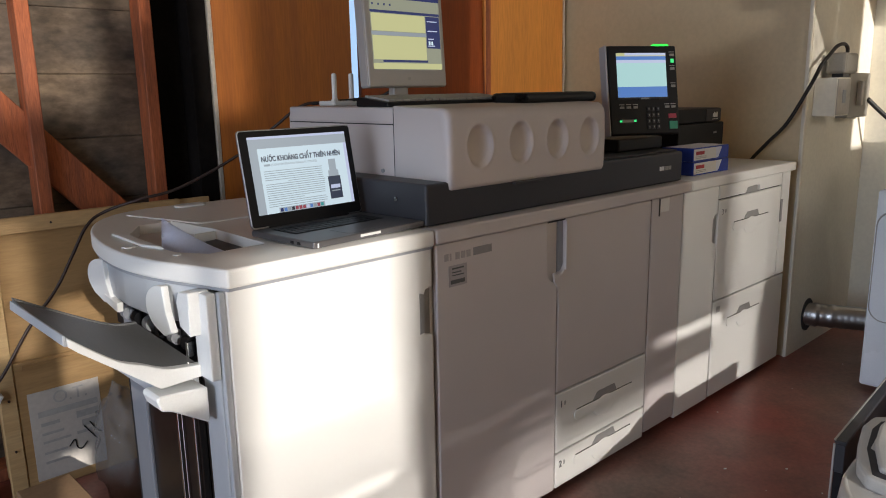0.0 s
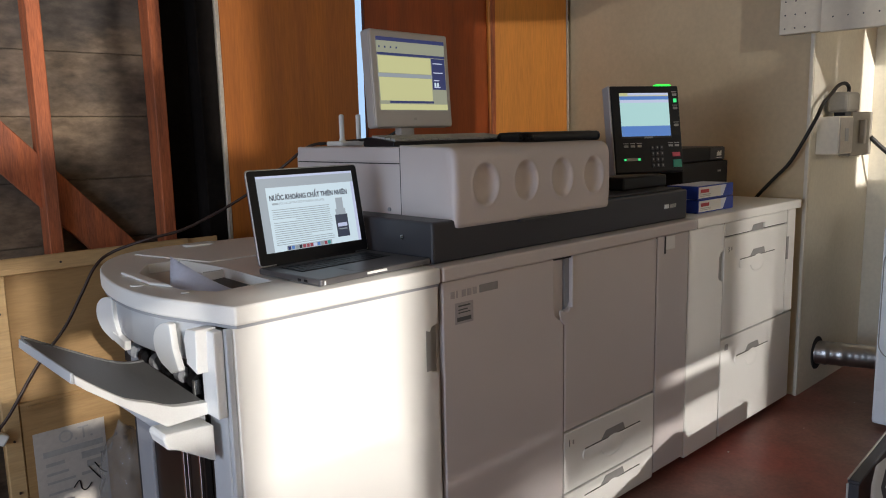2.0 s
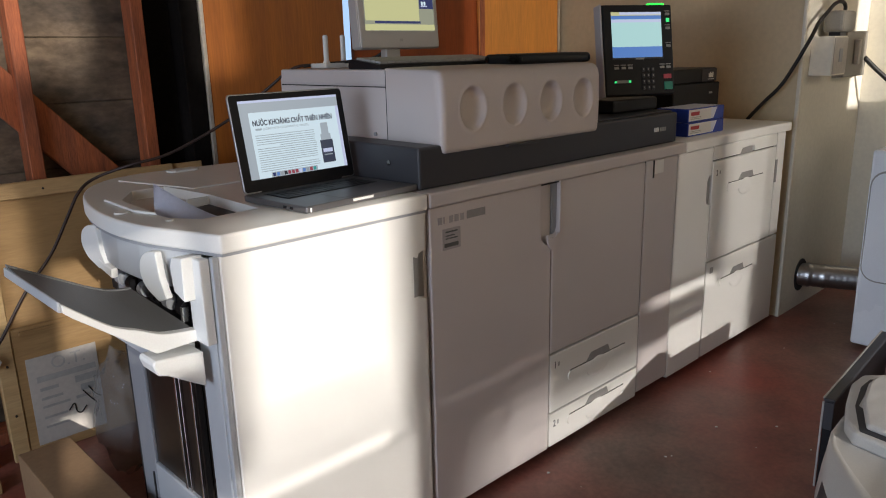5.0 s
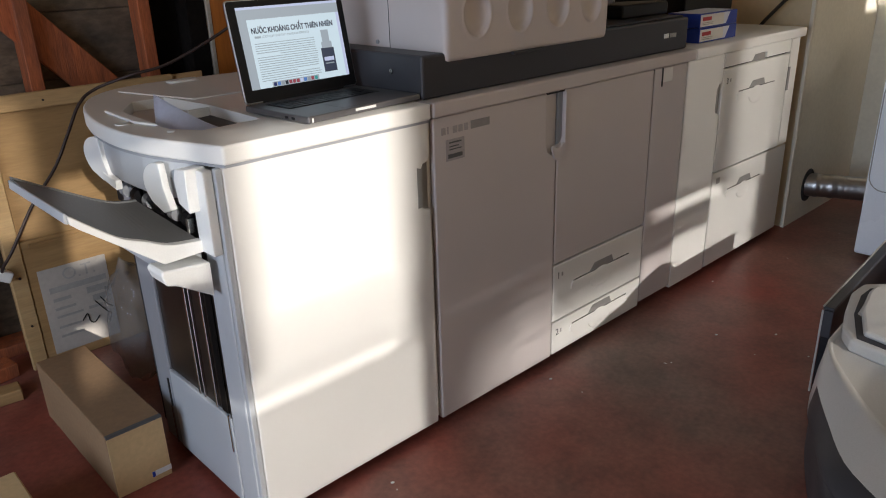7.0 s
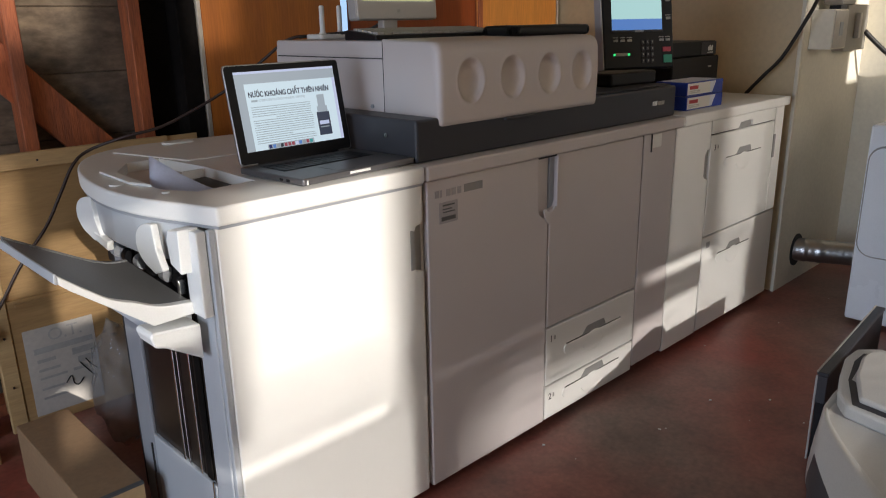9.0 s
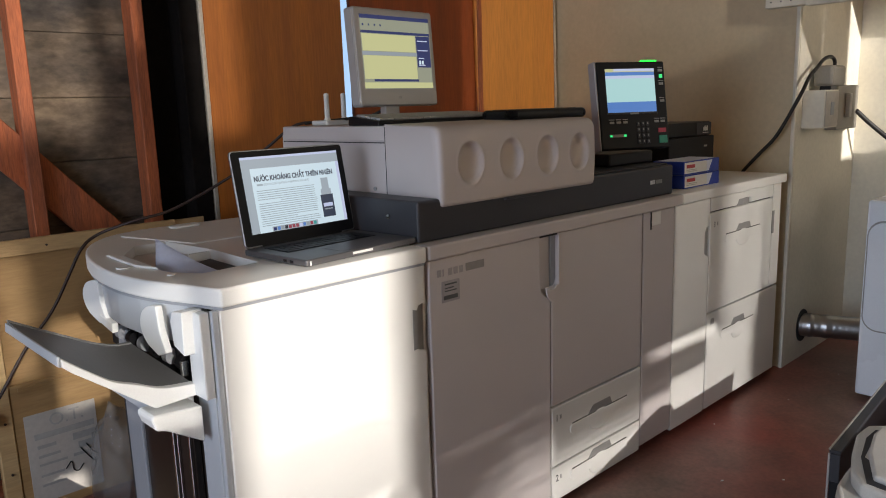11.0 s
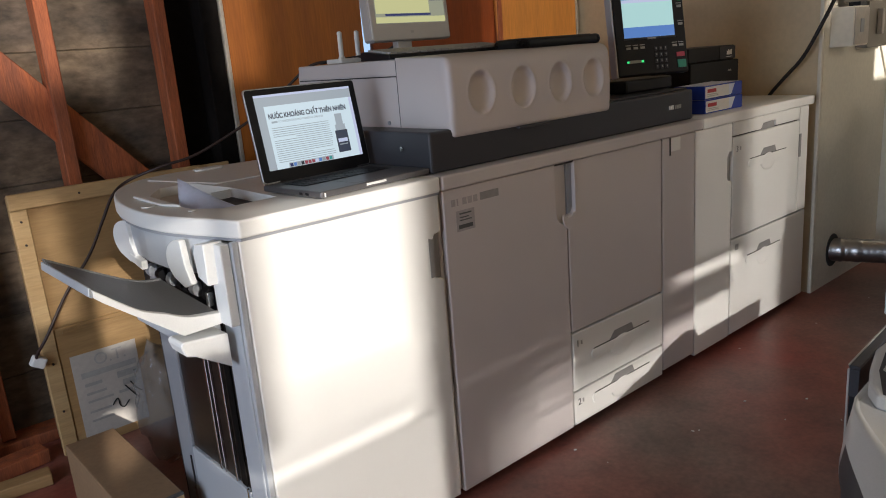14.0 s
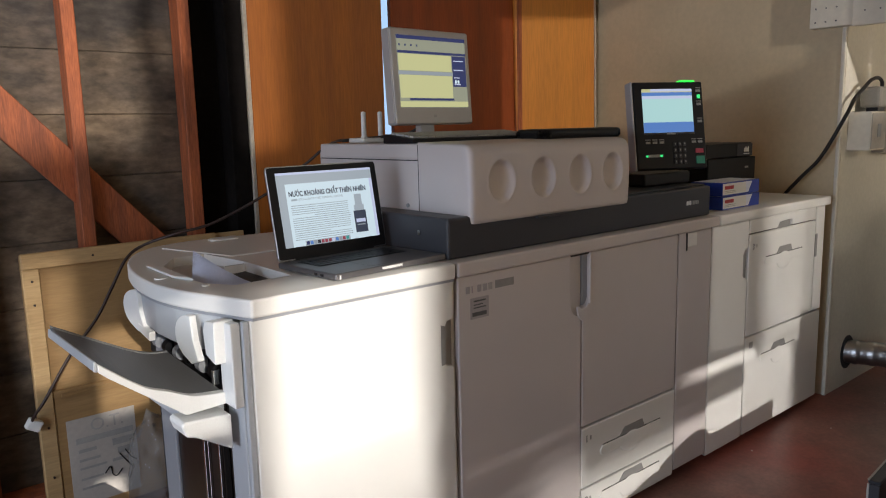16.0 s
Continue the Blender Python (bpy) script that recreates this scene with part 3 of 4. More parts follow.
part("guide_block", prism([(0.046, 0.838), (0.092, 0.852), (0.100, 0.905), (0.088, 0.928), (0.040, 0.934)], "x", -0.058, -0.012, 0.002, 1), FLAP_WHITE, fin, "white block guide")
# tilted output tray
TRAY_FRONT = [(-0.288, 0.886), (-0.235, 0.842), (-0.185, 0.806), (-0.130, 0.780), (-0.085, 0.770), (-0.030, 0.764)]
TRAY_BACK = [(-0.290, 0.899), (-0.235, 0.868), (-0.180, 0.838), (-0.120, 0.806), (-0.075, 0.789), (-0.030, 0.784)]
TRAY_LOW = [(-0.030, 0.744), (-0.121, 0.741), (-0.271, 0.859), (-0.287, 0.874)]
def smooth_profile(points):
    return [(p.x, p.y) for p in smooth_line([(a, b, 0) for a, b in points], 4)]


def tray_bed(y0, y1):
    """The bed of the tray, which rises from its front edge to its back edge."""
    bm = bmesh.new()
    front = [bm.verts.new((x, y0, z)) for x, z in (*TRAY_LOW, *smooth_profile(TRAY_FRONT))]
    back = [bm.verts.new((x, y1, z)) for x, z in (*TRAY_LOW, *smooth_profile(TRAY_BACK))]
    bm.faces.new(front)
    bm.faces.new(back)
    for k in range(len(front)):
        n = (k + 1) % len(front)
        bm.faces.new((front[k], front[n], back[n], back[k]))
    return bm


def tray_side(profile, y0, y1, crest):
    """A side wall along the tray, with a low crest before it dips to the exit."""
    top = [(x, z + 0.004 + crest * max(0.0, 1 - abs(x + 0.15) / 0.05)) for x, z in smooth_profile(profile)]
    return prism([(x, z - 0.002) for x, z in TRAY_LOW] + top, "y", y0, y1, 0.0015, 1)


tray = part("output_tray", tray_bed(0.085, 0.405), TRAY_TOP, fin, "tilted grey paper output tray")
part("tray_side", tray_side(TRAY_FRONT, 0.062, 0.0855, 0.007), FLAP_WHITE, tray, "white side wall")
part("tray_side", tray_side(TRAY_BACK, 0.4045, 0.416, 0.0), TRAY_TOP, tray)
part("tray_lip", prism([(-0.296, 0.876), (-0.2885, 0.872), (-0.2885, 0.894), (-0.294, 0.896)], "y", 0.064, 0.414, 0.0015, 1), LIGHT_GREY, tray)
part("tray_carriage", prism([(-0.030, 0.640), (-0.030, 0.722), (-0.135, 0.730), (-0.140, 0.722), (-0.132, 0.697), (-0.11, 0.69)], "y", 0.045, 0.12, 0.003, 1), FLAP_WHITE, fin, "white tray carriage")
part("carriage_back", block(-0.10, -0.012, 0.12, 0.43, 0.69, 0.728, 0.004), LIGHT_GREY, fin)

# press
press = thing("printing_press", "large ivory colour printing press with charcoal upper deck", "printer", (1.25, 0.45, 0))
part("body", block(0.606, 1.874, 0.022, 0.90, 0.03, 0.93), GAP, press)
part("plinth", block(0.66, 1.85, 0.06, 0.85, 0.0, 0.03), BLACK, press)
part("left_side", block(0.592, 0.6055, 0.02, 0.90, 0.03, 0.935, 0.003), WHITE, press)
left_door = front_panel("front_door", [(0.600, 0.03), (1.112, 0.03), (1.112, 0.742), (1.09, 0.745), (1.070, 0.762), (1.064, 0.79), (1.064, 0.937), (0.600, 0.937)], press, WHITE_WARM_SHADED, "ivory front door", 0.0, 0.018, 0.004)
part("grip_slope", prism([(1.060, 0.004), (1.131, 0.020), (1.131, 0.0215), (1.060, 0.0215)], "z", 0.742, 0.937), WHITE_WARM_SHADED, left_door)
right_door = front_panel("front_door", [(1.118, 0.37), (1.648, 0.37), (1.648, 0.937), (1.154, 0.937), (1.154, 0.79), (1.144, 0.772), (1.118, 0.765)], press, WHITE_WARM_SHADED, "ivory front door", 0.0, 0.018, 0.004)
# mid-grey strip painted as the shadow inside the grip
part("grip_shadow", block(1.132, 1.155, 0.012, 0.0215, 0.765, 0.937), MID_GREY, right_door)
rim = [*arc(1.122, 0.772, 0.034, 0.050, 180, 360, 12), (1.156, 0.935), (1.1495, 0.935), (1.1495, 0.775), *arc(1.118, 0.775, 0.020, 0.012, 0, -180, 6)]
part("grip_edge", prism(rim, "y", -0.005, 0.001, 0.0018, 1), WHITE_WARM_SHADED, right_door)
for n, (z0, z1) in enumerate(((0.158, 0.363), (0.032, 0.152))):
    d = front_panel("drawer", rect(1.118, 1.650, z0, z1), press, WHITE, "", 0.0, 0.018)
    pull(d, 1.215, 1.565, (z0 + z1) / 2 + (0.0 if n == 0 else 0.004), 0.018)
    writing("drawer_number", "12"[n], 0.034, INK, pose(1.135, -0.0012, z1 - 0.05, 90, 0, 0), d)
    part("drawer_mark", block(1.160, 1.168, -0.001, 0.001, z1 - 0.046, z1 - 0.032), INK_PALE, d)
side_door = front_panel("side_panel", rect(1.656, 1.874, 0.045, 0.937), press, WHITE_WARM_SHADED)
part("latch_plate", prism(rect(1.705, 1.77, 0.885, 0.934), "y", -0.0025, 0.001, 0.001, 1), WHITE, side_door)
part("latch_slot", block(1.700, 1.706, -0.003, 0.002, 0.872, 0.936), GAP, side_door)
cover = part("deck_cover", block(0.590, 1.911, -0.014, 0.91, 0.940, 0.980, 0.006), WHITE_WARM_SHADED, press, "ivory worktop cover")
# dark strip stands in for shade under the press cover
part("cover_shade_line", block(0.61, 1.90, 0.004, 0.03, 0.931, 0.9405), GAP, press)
# maker's mark as plain shapes, and the sticker under it
for i in range(5):
    part("mark", block(0.628 + i * 0.021, 0.628 + i * 0.021 + (0.015 if i != 1 else 0.005), -0.0012, 0.001, 0.888, 0.907), STICKER, left_door)
part("worn_label", block(0.738, 0.812, -0.001, 0.001, 0.888, 0.910), HOLE, left_door, "worn pale label")
sticker = part("sticker", block(0.643, 0.712, -0.0012, 0.001, 0.815, 0.873), STICKER, left_door, "small grey sticker with dark bars")
for z, x0, x1, h in ((0.862, 0.655, 0.70, 0.004), (0.852, 0.655, 0.69, 0.003), (0.844, 0.655, 0.70, 0.003), (0.822, 0.650, 0.703, 0.011)):
    part("bar", block(x0, x1, -0.002, 0.0, z, z + h), INK, sticker)
# charcoal deck
deck = part("charcoal_deck", block(0.597, 1.908, 0.030, 0.88, 0.981, 1.092, 0.007), CHARCOAL, press, "charcoal upper deck")
part("deck_screw", rod((0.5975, 0.15, 1.045), (0.593, 0.15, 1.045), 0.007), CHROME, deck)
for i in range(3):
    part("mark", block(1.745 + i * 0.011, 1.753 + i * 0.011, 0.0285, 0.031, 1.030, 1.045), FLAP_WHITE, deck)
for i in range(4):
    part("mark", block(1.784 + i * 0.011, 1.792 + i * 0.011, 0.0285, 0.031, 1.030, 1.044), INK_PALE, deck)
part("deck_ridge", block(1.42, 1.90, 0.05, 0.86, 1.092, 1.098, 0.002, 1), CHARCOAL, deck)

# toner hopper with four dimples
def hopper_shell(x0, x1):
    profile = [(0.36, 1.062), (0.30, 1.060), (0.22, 1.056), (0.165, 1.054), (0.150, 1.054), (0.1435, 1.057), (0.140, 1.066)]
    profile += [(0.140 - 0.003 * math.sin(math.pi * i / 34), 1.066 + (1.235 - 1.066) * i / 34) for i in range(1, 35)]
    profile += arc(0.172, 1.236, 0.032, 0.036, 180, 100, 8)
    profile += [(0.20, 1.2735), (0.28, 1.276), (0.36, 1.277)]
    bm = bmesh.new()
    n = 150
    centres = [x0 + (x1 - x0) * f for f in (0.165, 0.405, 0.64, 0.868)]
    rows = []
    for i in range(n + 1):
        u = i / n
        # finely rounded ends
        inset = 0.018
        d = min(u, 1 - u) * (x1 - x0)
        pinch = 0.012 * (1 - math.sqrt(max(0, 1 - (1 - min(d, inset) / inset) ** 2)))
        x = x0 + (x1 - x0) * u
        row = []
        for y, z in profile:
            cy, cz = 0.30, 1.165
            k = 1 - pinch / 0.16
            yy, zz = y + pinch if y < 0.2 else y, cz + (z - cz) * (k if y < 0.34 else 1)
            if y < 0.145:
                for c in centres:
                    q = ((x - c) / 0.050) ** 2 + ((z - 1.168) / 0.058) ** 2
                    if q < 1.25:
                        yy += 0.022 * (1 - min(1, q) ** 2) ** 0.8 - (0.0015 if q > 0.85 else 0)
            row.append(bm.verts.new((x, yy, zz)))
        rows.append(row)
    for a, b in zip(rows, rows[1:]):
        for k in range(len(profile) - 1):
            bm.faces.new((a[k], a[k + 1], b[k + 1], b[k]))
    bm.faces.new(rows[0])
    bm.faces.new(rows[-1])
    return bm
HM = Matrix.Translation((-0.104, -0.117, 0.013))
shell_bm = hopper_shell(0.778, 1.492)
shell_bm.transform(HM)
hopper = part("toner_hopper", shell_bm, WHITE_WARM_SHADED, press, "ivory toner hopper with four round dimples", True)
part("hopper_back", block(0.678, 1.384, 0.247, 0.79, 1.072, 1.262, 0.008), WHITE_WARM_SHADED, hopper)
part("hopper_lid", block(0.676, 1.386, 0.247, 0.78, 1.240, 1.286, 0.006), WHITE_WARM_SHADED, hopper)
part("hopper_slot", block(0.675, 0.6775, 0.251, 0.775, 1.2365, 1.2395), GAP, hopper)
part("hopper_seam", block(0.6745, 0.6778, 0.2430, 0.2468, 1.07, 1.283), GAP, hopper)
part("lid_latch", block(0.93, 1.07, 0.014, 0.0285, 1.062, 1.070, 0.003), CHARCOAL, hopper)
part("hopper_screw", rod((0.6775, 0.30, 1.105), (0.673, 0.30, 1.105), 0.006), MID_GREY, hopper)

# tilting control panel
PM = pose(1.772, 0.105, 1.158, 0, 0, -27) @ pose(0, 0, 0, -10, 0, 0) @ Matrix.Diagonal((0.875, 1, 1, 1))
panel = part("control_panel", block(-0.163, 0.163, 0.0, 0.035, 0.0, 0.325, 0.006, 2, PM), BLACK, press, "black control panel with a lit screen")
part("panel_rim", block(-0.172, -0.1632, 0.002, 0.05, -0.004, 0.327, 0.003, 1, PM), SILVER, panel)
part("panel_back", block(-0.15, 0.15, 0.0352, 0.07, 0.02, 0.30, 0.008, 2, PM), MID_GREY, panel)
def on_panel(name, x0, x1, z0, z1, material, out=0.0015, label=""):
    return part(name, block(x0, x1, -out, 0.0005, z0, z1, 0, 1, PM), material, panel, label)
on_panel("display", -0.124, 0.110, 0.137, 0.298, SCREEN_CYAN, 0.001, "pale cyan touch display")
on_panel("display_band", -0.124, 0.110, 0.286, 0.298, SCREEN_YELLOW, 0.0014)
on_panel("display_band", -0.085, 0.110, 0.289, 0.298, SCREEN_PALE, 0.0018)
on_panel("display_band", -0.124, 0.110, 0.273, 0.286, SCREEN_SKY, 0.0014)
on_panel("display_band", -0.124, 0.110, 0.262, 0.272, SCREEN_PALE, 0.0014)
on_panel("display_band", -0.124, 0.110, 0.137, 0.175, SCREEN_SKY, 0.0014)
on_panel("display_frame", -0.128, 0.114, 0.130, 0.1365, CHARCOAL, 0.003)
on_panel("mark", -0.02, 0.02, 0.129, 0.1345, INK_PALE, 0.0035)
for x in (-0.110, -0.078, -0.046, 0.105, 0.135):
    on_panel("key", x - 0.010, x + 0.010, 0.096, 0.104, INK_PALE, 0.003)
    on_panel("key_caption", x - 0.012, x + 0.012, 0.109, 0.112, INK_PALE)
for z in (0.290, 0.240, 0.176):
    on_panel("key", 0.130, 0.150, z - 0.004, z + 0.005, INK_PALE, 0.003)
    on_panel("key_caption", 0.128, 0.152, z + 0.010, z + 0.013, INK_PALE)
on_panel("power_lamp", 0.134, 0.148, 0.262, 0.276, LED_SOFT, 0.003, "green power lamp")
for r in range(4):
    for c in range(3):
        on_panel("number_key", 0.008 + c * 0.022, 0.022 + c * 0.022, 0.020 + r * 0.022, 0.034 + r * 0.022, CHARCOAL, 0.004)
        on_panel("key_caption", 0.013 + c * 0.022, 0.017 + c * 0.022, 0.024 + r * 0.022, 0.031 + r * 0.022, INK_PALE, 0.0045)
on_panel("stop_key", 0.110, 0.146, 0.058, 0.074, PINK, 0.004, "red stop key")
on_panel("start_key", 0.112, 0.150, 0.018, 0.046, GREEN, 0.004, "green start key")
on_panel("access_key", -0.112, -0.058, 0.046, 0.056, INK_PALE, 0.003)
on_panel("access_lamp", -0.122, -0.113, 0.047, 0.054, LED_SOFT, 0.003)
on_panel("access_lamp", -0.056, -0.046, 0.047, 0.055, LED_SOFT, 0.003)
part("status_lamp", block(0.06, 0.135, 0.008, 0.028, 0.3255, 0.3325, 0.002, 1, PM), LED, panel, "glowing green status lamp")
part("panel_foot", block(1.63, 1.93, 0.13, 0.33, 1.098, 1.145, 0.008), BLACK, press)

# paper feeder
feeder = thing("paper_feeder", "ivory high-capacity paper feeder with two deep drawers", "paper feeder", (2.4, 0.45, 0))
part("body", block(1.8745, 2.862, 0.022, 0.74, 0.03, 0.93), GAP, feeder)
part("plinth", block(1.98, 2.80, 0.06, 0.7, 0.0, 0.03), BLACK, feeder)
part("right_side", block(2.8625, 2.872, 0.015, 0.75, 0.03, 0.935, 0.003), WHITE, feeder)
part("deck_cover", block(1.916, 2.888, -0.014, 0.78, 0.940, 0.980, 0.006), WHITE, feeder, "ivory worktop cover")
# dark strip stands in for shade under the feeder cover
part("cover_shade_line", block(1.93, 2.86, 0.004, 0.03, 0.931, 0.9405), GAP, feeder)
d = front_panel("side_door", [(1.880, 0.03), (2.152, 0.03), (2.158, 0.70), (2.128, 0.71), (2.122, 0.72), (2.122, 0.80), (2.136, 0.822), (2.158, 0.825), (2.158, 0.937), (1.880, 0.937)], feeder)
# feeder grips get their shade from grey plates
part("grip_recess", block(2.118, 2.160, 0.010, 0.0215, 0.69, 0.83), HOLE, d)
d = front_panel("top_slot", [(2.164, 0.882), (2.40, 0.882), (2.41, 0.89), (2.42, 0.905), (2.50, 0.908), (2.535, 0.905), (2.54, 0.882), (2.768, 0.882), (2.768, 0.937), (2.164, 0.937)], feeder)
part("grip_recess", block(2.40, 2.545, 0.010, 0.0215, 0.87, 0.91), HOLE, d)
d = front_panel("drawer", rect(2.164, 2.768, 0.456, 0.876), feeder)
pull(d, 2.295, 2.645, 0.752, 0.018)
writing("drawer_number", "3", 0.034, INK, pose(2.190, -0.0012, 0.815, 90, 0, 0), d)
part("drawer_mark", block(2.222, 2.230, -0.001, 0.001, 0.82, 0.834), INK_PALE, d)
d = front_panel("drawer", rect(2.164, 2.862, 0.032, 0.449), feeder)
pull(d, 2.290, 2.615, 0.335, 0.018)
part("drawer_mark", block(2.195, 2.225, -0.001, 0.001, 0.40, 0.425), INK_PALE, d)
d = front_panel("side_door", rect(2.774, 2.862, 0.456, 0.937), feeder)
part("grip_recess", block(2.772, 2.792, -0.001, 0.002, 0.71, 0.815), HOLE, d)
# ---- things on the machine ----
laptop = thing("laptop", "open silver laptop with a black bezel showing a document", "laptop", (0.42, 0.15, 0.98))
LM = pose(0.234, 0.012, 0.981, 0, 0, 4.0)
LW, LD = 0.361, 0.248
base = part("base", block(0, LW, 0, LD, 0.002, 0.018, 0.004, 2, LM), ALU_GREY, laptop, "brushed grey lower case")
for x in (0.02, LW - 0.02):
    for y in (0.02, LD - 0.02):
        part("foot", rod(LM @ Vector((x, y, -0.001)), LM @ Vector((x, y, 0.003)), 0.006), BLACK, laptop)
part("keyboard_well", block(0.035, LW - 0.035, 0.115, LD - 0.035, 0.0182, 0.0187, 0, 1, LM), BLACK, base)
for r in range(5):
    for c in range(13):
        x0 = 0.038 + c * 0.0208
        part("key", block(x0, x0 + 0.0178, 0.118 + r * 0.0176, 0.133 + r * 0.0176, 0.0188, 0.0200, 0, 1, LM), BLACK, base)
part("touchpad", prism(rounded(0.12, 0.225, 0.018, 0.10, 0.006), "z", 0.0182, 0.0186, 0, 1, LM), ALU_GREY, base)
# white colour paints the glint on the front catch
part("front_notch", block(0.14, 0.205, -0.0012, 0.001, 0.009, 0.015, 0, 1, LM), FLAP_WHITE, base, "catch notch painted white for its glint")
part("status_light", block(0.010, 0.014, -0.001, 0.001, 0.004, 0.014, 0, 1, LM), FLAP_WHITE, base)
for y in (0.05, 0.075):
    part("port", block(-0.0008, 0.001, y, y + 0.012, 0.006, 0.012, 0, 1, LM), BLACK, base)
SM = LM @ pose(0, LD - 0.006, 0.019, 0, 0, 0) @ pose(0, 0, 0, -10, 0, 0)
LH = 0.245
screen = part("lid", prism(rounded(0, LW, 0.0, LH, 0.010), "y", 0.0, 0.007, 0.0015, 1, SM), ALU, laptop, "thin aluminium lid")
part("bezel", prism(rounded(0.003, LW - 0.003, 0.003, LH - 0.003, 0.008), "y", -0.0008, 0.0005, 0, 1, SM), BLACK, screen)
DX0, DX1, DZ0, DZ1 = 0.026, LW - 0.022, 0.032, LH - 0.018
def on_screen(name, x0, x1, z0, z1, material, out=0.0014):
    return part(name, block(x0, x1, -out, -0.0009, z0, z1, 0, 1, SM), material, screen)
on_screen("display", DX0, DX1, DZ0, DZ1, SCREEN_WHITE, 0.0012)
on_screen("toolbar", DX0, DX1, DZ1 - 0.030, DZ1, SCREEN_GREY, 0.0016)
on_screen("menu_bar", DX0, DX1, DZ1 - 0.006, DZ1, SCREEN_PALE, 0.0018)
on_screen("page_margin", DX0, DX0 + 0.024, DZ0, DZ1 - 0.030, SCREEN_GREY, 0.0016)
on_screen("page_margin", DX1 - 0.010, DX1, DZ0, DZ1 - 0.030, SCREEN_PALE, 0.0016)
def screen_at(x, z, out=0.0019):
    return SM @ pose(x, -out, z, 90, 0, 0)
writing("headline", "NƯỚC KHOÁNG CHẤT THIÊN NHIÊN", 0.0182, SCREEN_NAVY, screen_at(0.057, DZ1 - 0.063, 0.0022), screen, 0.0002, 0.82, 0.0006)
writing("subheading", "(CONCENTRATED MINERAL DROPS)", 0.0080, SCREEN_PRINT, screen_at(0.085, DZ1 - 0.075), screen, 0.0002, 1.1)
on_screen("text_bar", 0.064, 0.082, DZ1 - 0.075, DZ1 - 0.070, SCREEN_PRINT, 0.0018)
rng = random.Random(4)
for i in range(22):
    z = DZ1 - 0.089 - i * 0.0056
    if z < DZ0 + 0.016:
        break
    short = 0.07 if i in (5, 13) else 0.0
    on_screen("text_line", 0.060 + short * (i == 5), 0.248 + rng.uniform(-0.006, 0.0) - short * (i == 13), z, z + 0.0019, SCREEN_PRINT, 0.0018)
on_screen("bottle_cap", 0.268, 0.292, DZ1 - 0.102, DZ1 - 0.072, SCREEN_GREY, 0.0019)
on_screen("bottle_neck", 0.263, 0.297, DZ1 - 0.128, DZ1 - 0.102, SCREEN_GREY, 0.0019)
on_screen("bottle_label", 0.259, 0.301, DZ0 + 0.016, DZ1 - 0.118, SCREEN_NAVY, 0.0021)
on_screen("bottle_label_bar", 0.264, 0.296, DZ0 + 0.044, DZ0 + 0.054, SCREEN_PALE, 0.0023)
on_screen("bottle_label_bar", 0.266, 0.294, DZ0 + 0.036, DZ0 + 0.039, SCREEN_TEXT, 0.0023)
on_screen("dock", 0.088, 0.235, DZ0, DZ0 + 0.013, SCREEN_GREY, 0.0020)
for i, c in enumerate((SCREEN_BLUE, SCREEN_SKY, SCREEN_TEXT, SCREEN_INK, SCREEN_RED, SCREEN_RED, SCREEN_RED, SCREEN_PALE, SCREEN_SKY, SCREEN_TEXT, SCREEN_RED, SCREEN_TEAL)):
    on_screen("dock_icon", 0.091 + i * 0.0118, 0.100 + i * 0.0118, DZ0 + 0.002, DZ0 + 0.011, c, 0.0022)
part("hinge", rod(SM @ Vector((0.05, 0.004, 0.0)), SM @ Vector((LW - 0.05, 0.004, 0.0)), 0.006), BLACK, laptop)

# curled sheet standing in the finisher's tray
sheet = bmesh.new()
rows = []
for i in range(15):
    u = i / 14
    row = []
    for k in range(8):
        v = k / 7
        high = 0.080 * (1 - u) ** 1.35 + 0.002
        x = 0.024 + 0.046 * u + v * (0.024 + 0.050 * u)
        y = 0.345 - 0.155 * u + v * (0.040 - 0.01 * u)
        row.append(sheet.verts.new((x, y, 0.957 + high * v ** (0.8 + 0.5 * u))))
    rows.append(row)
for a, b in zip(rows, rows[1:]):
    for k in range(7):
        sheet.faces.new((a[k], a[k + 1], b[k + 1], b[k]))
bmesh.ops.solidify(sheet, geom=list(sheet.faces), thickness=0.0006)
solid("paper_sheet", sheet, PAPER_BLUE, "curled bluish white sheet lying in the tray", "paper", True)

# monitor
MZ = 1.286
monitor = thing("monitor", "silver flat computer monitor showing a cream window", "monitor", (0.90, 0.47, MZ))
MM = pose(0.758, 0.45, 1.343, 0, 0, 2) @ pose(0, 0, 0, -4, 0, 0)
MW, MH = 0.338, 0.302
shell = part("housing", prism(rounded(0, MW, 0, MH, 0.008), "y", 0.0, 0.045, 0.005, 2, MM), SILVER, monitor, "silver plastic housing")
part("back_shell", block(0.04, MW - 0.04, 0.045, 0.075, 0.04, MH - 0.04, 0.012, 2, MM), SILVER, shell)
part("side_rim", block(-0.004, 0.002, 0.004, 0.04, 0.004, MH - 0.004, 0.002, 1, MM), SILVER, shell)
def on_monitor(name, x0, x1, z0, z1, material, out=0.001):
    return part(name, block(x0, x1, -out, 0.0004, z0, z1, 0, 1, MM), material, shell)
on_monitor("display", 0.022, MW - 0.018, 0.054, MH - 0.022, SCREEN_OLIVE, 0.0008)
on_monitor("title_bar", 0.022, MW - 0.018, MH - 0.034, MH - 0.022, SCREEN_BLUE, 0.0012)
on_monitor("tool_bar", 0.022, MW - 0.018, MH - 0.068, MH - 0.037, SCREEN_OLIVE, 0.0014)
on_monitor("tool_line", 0.022, MW - 0.018, MH - 0.078, MH - 0.070, SCREEN_BLUE, 0.0012)
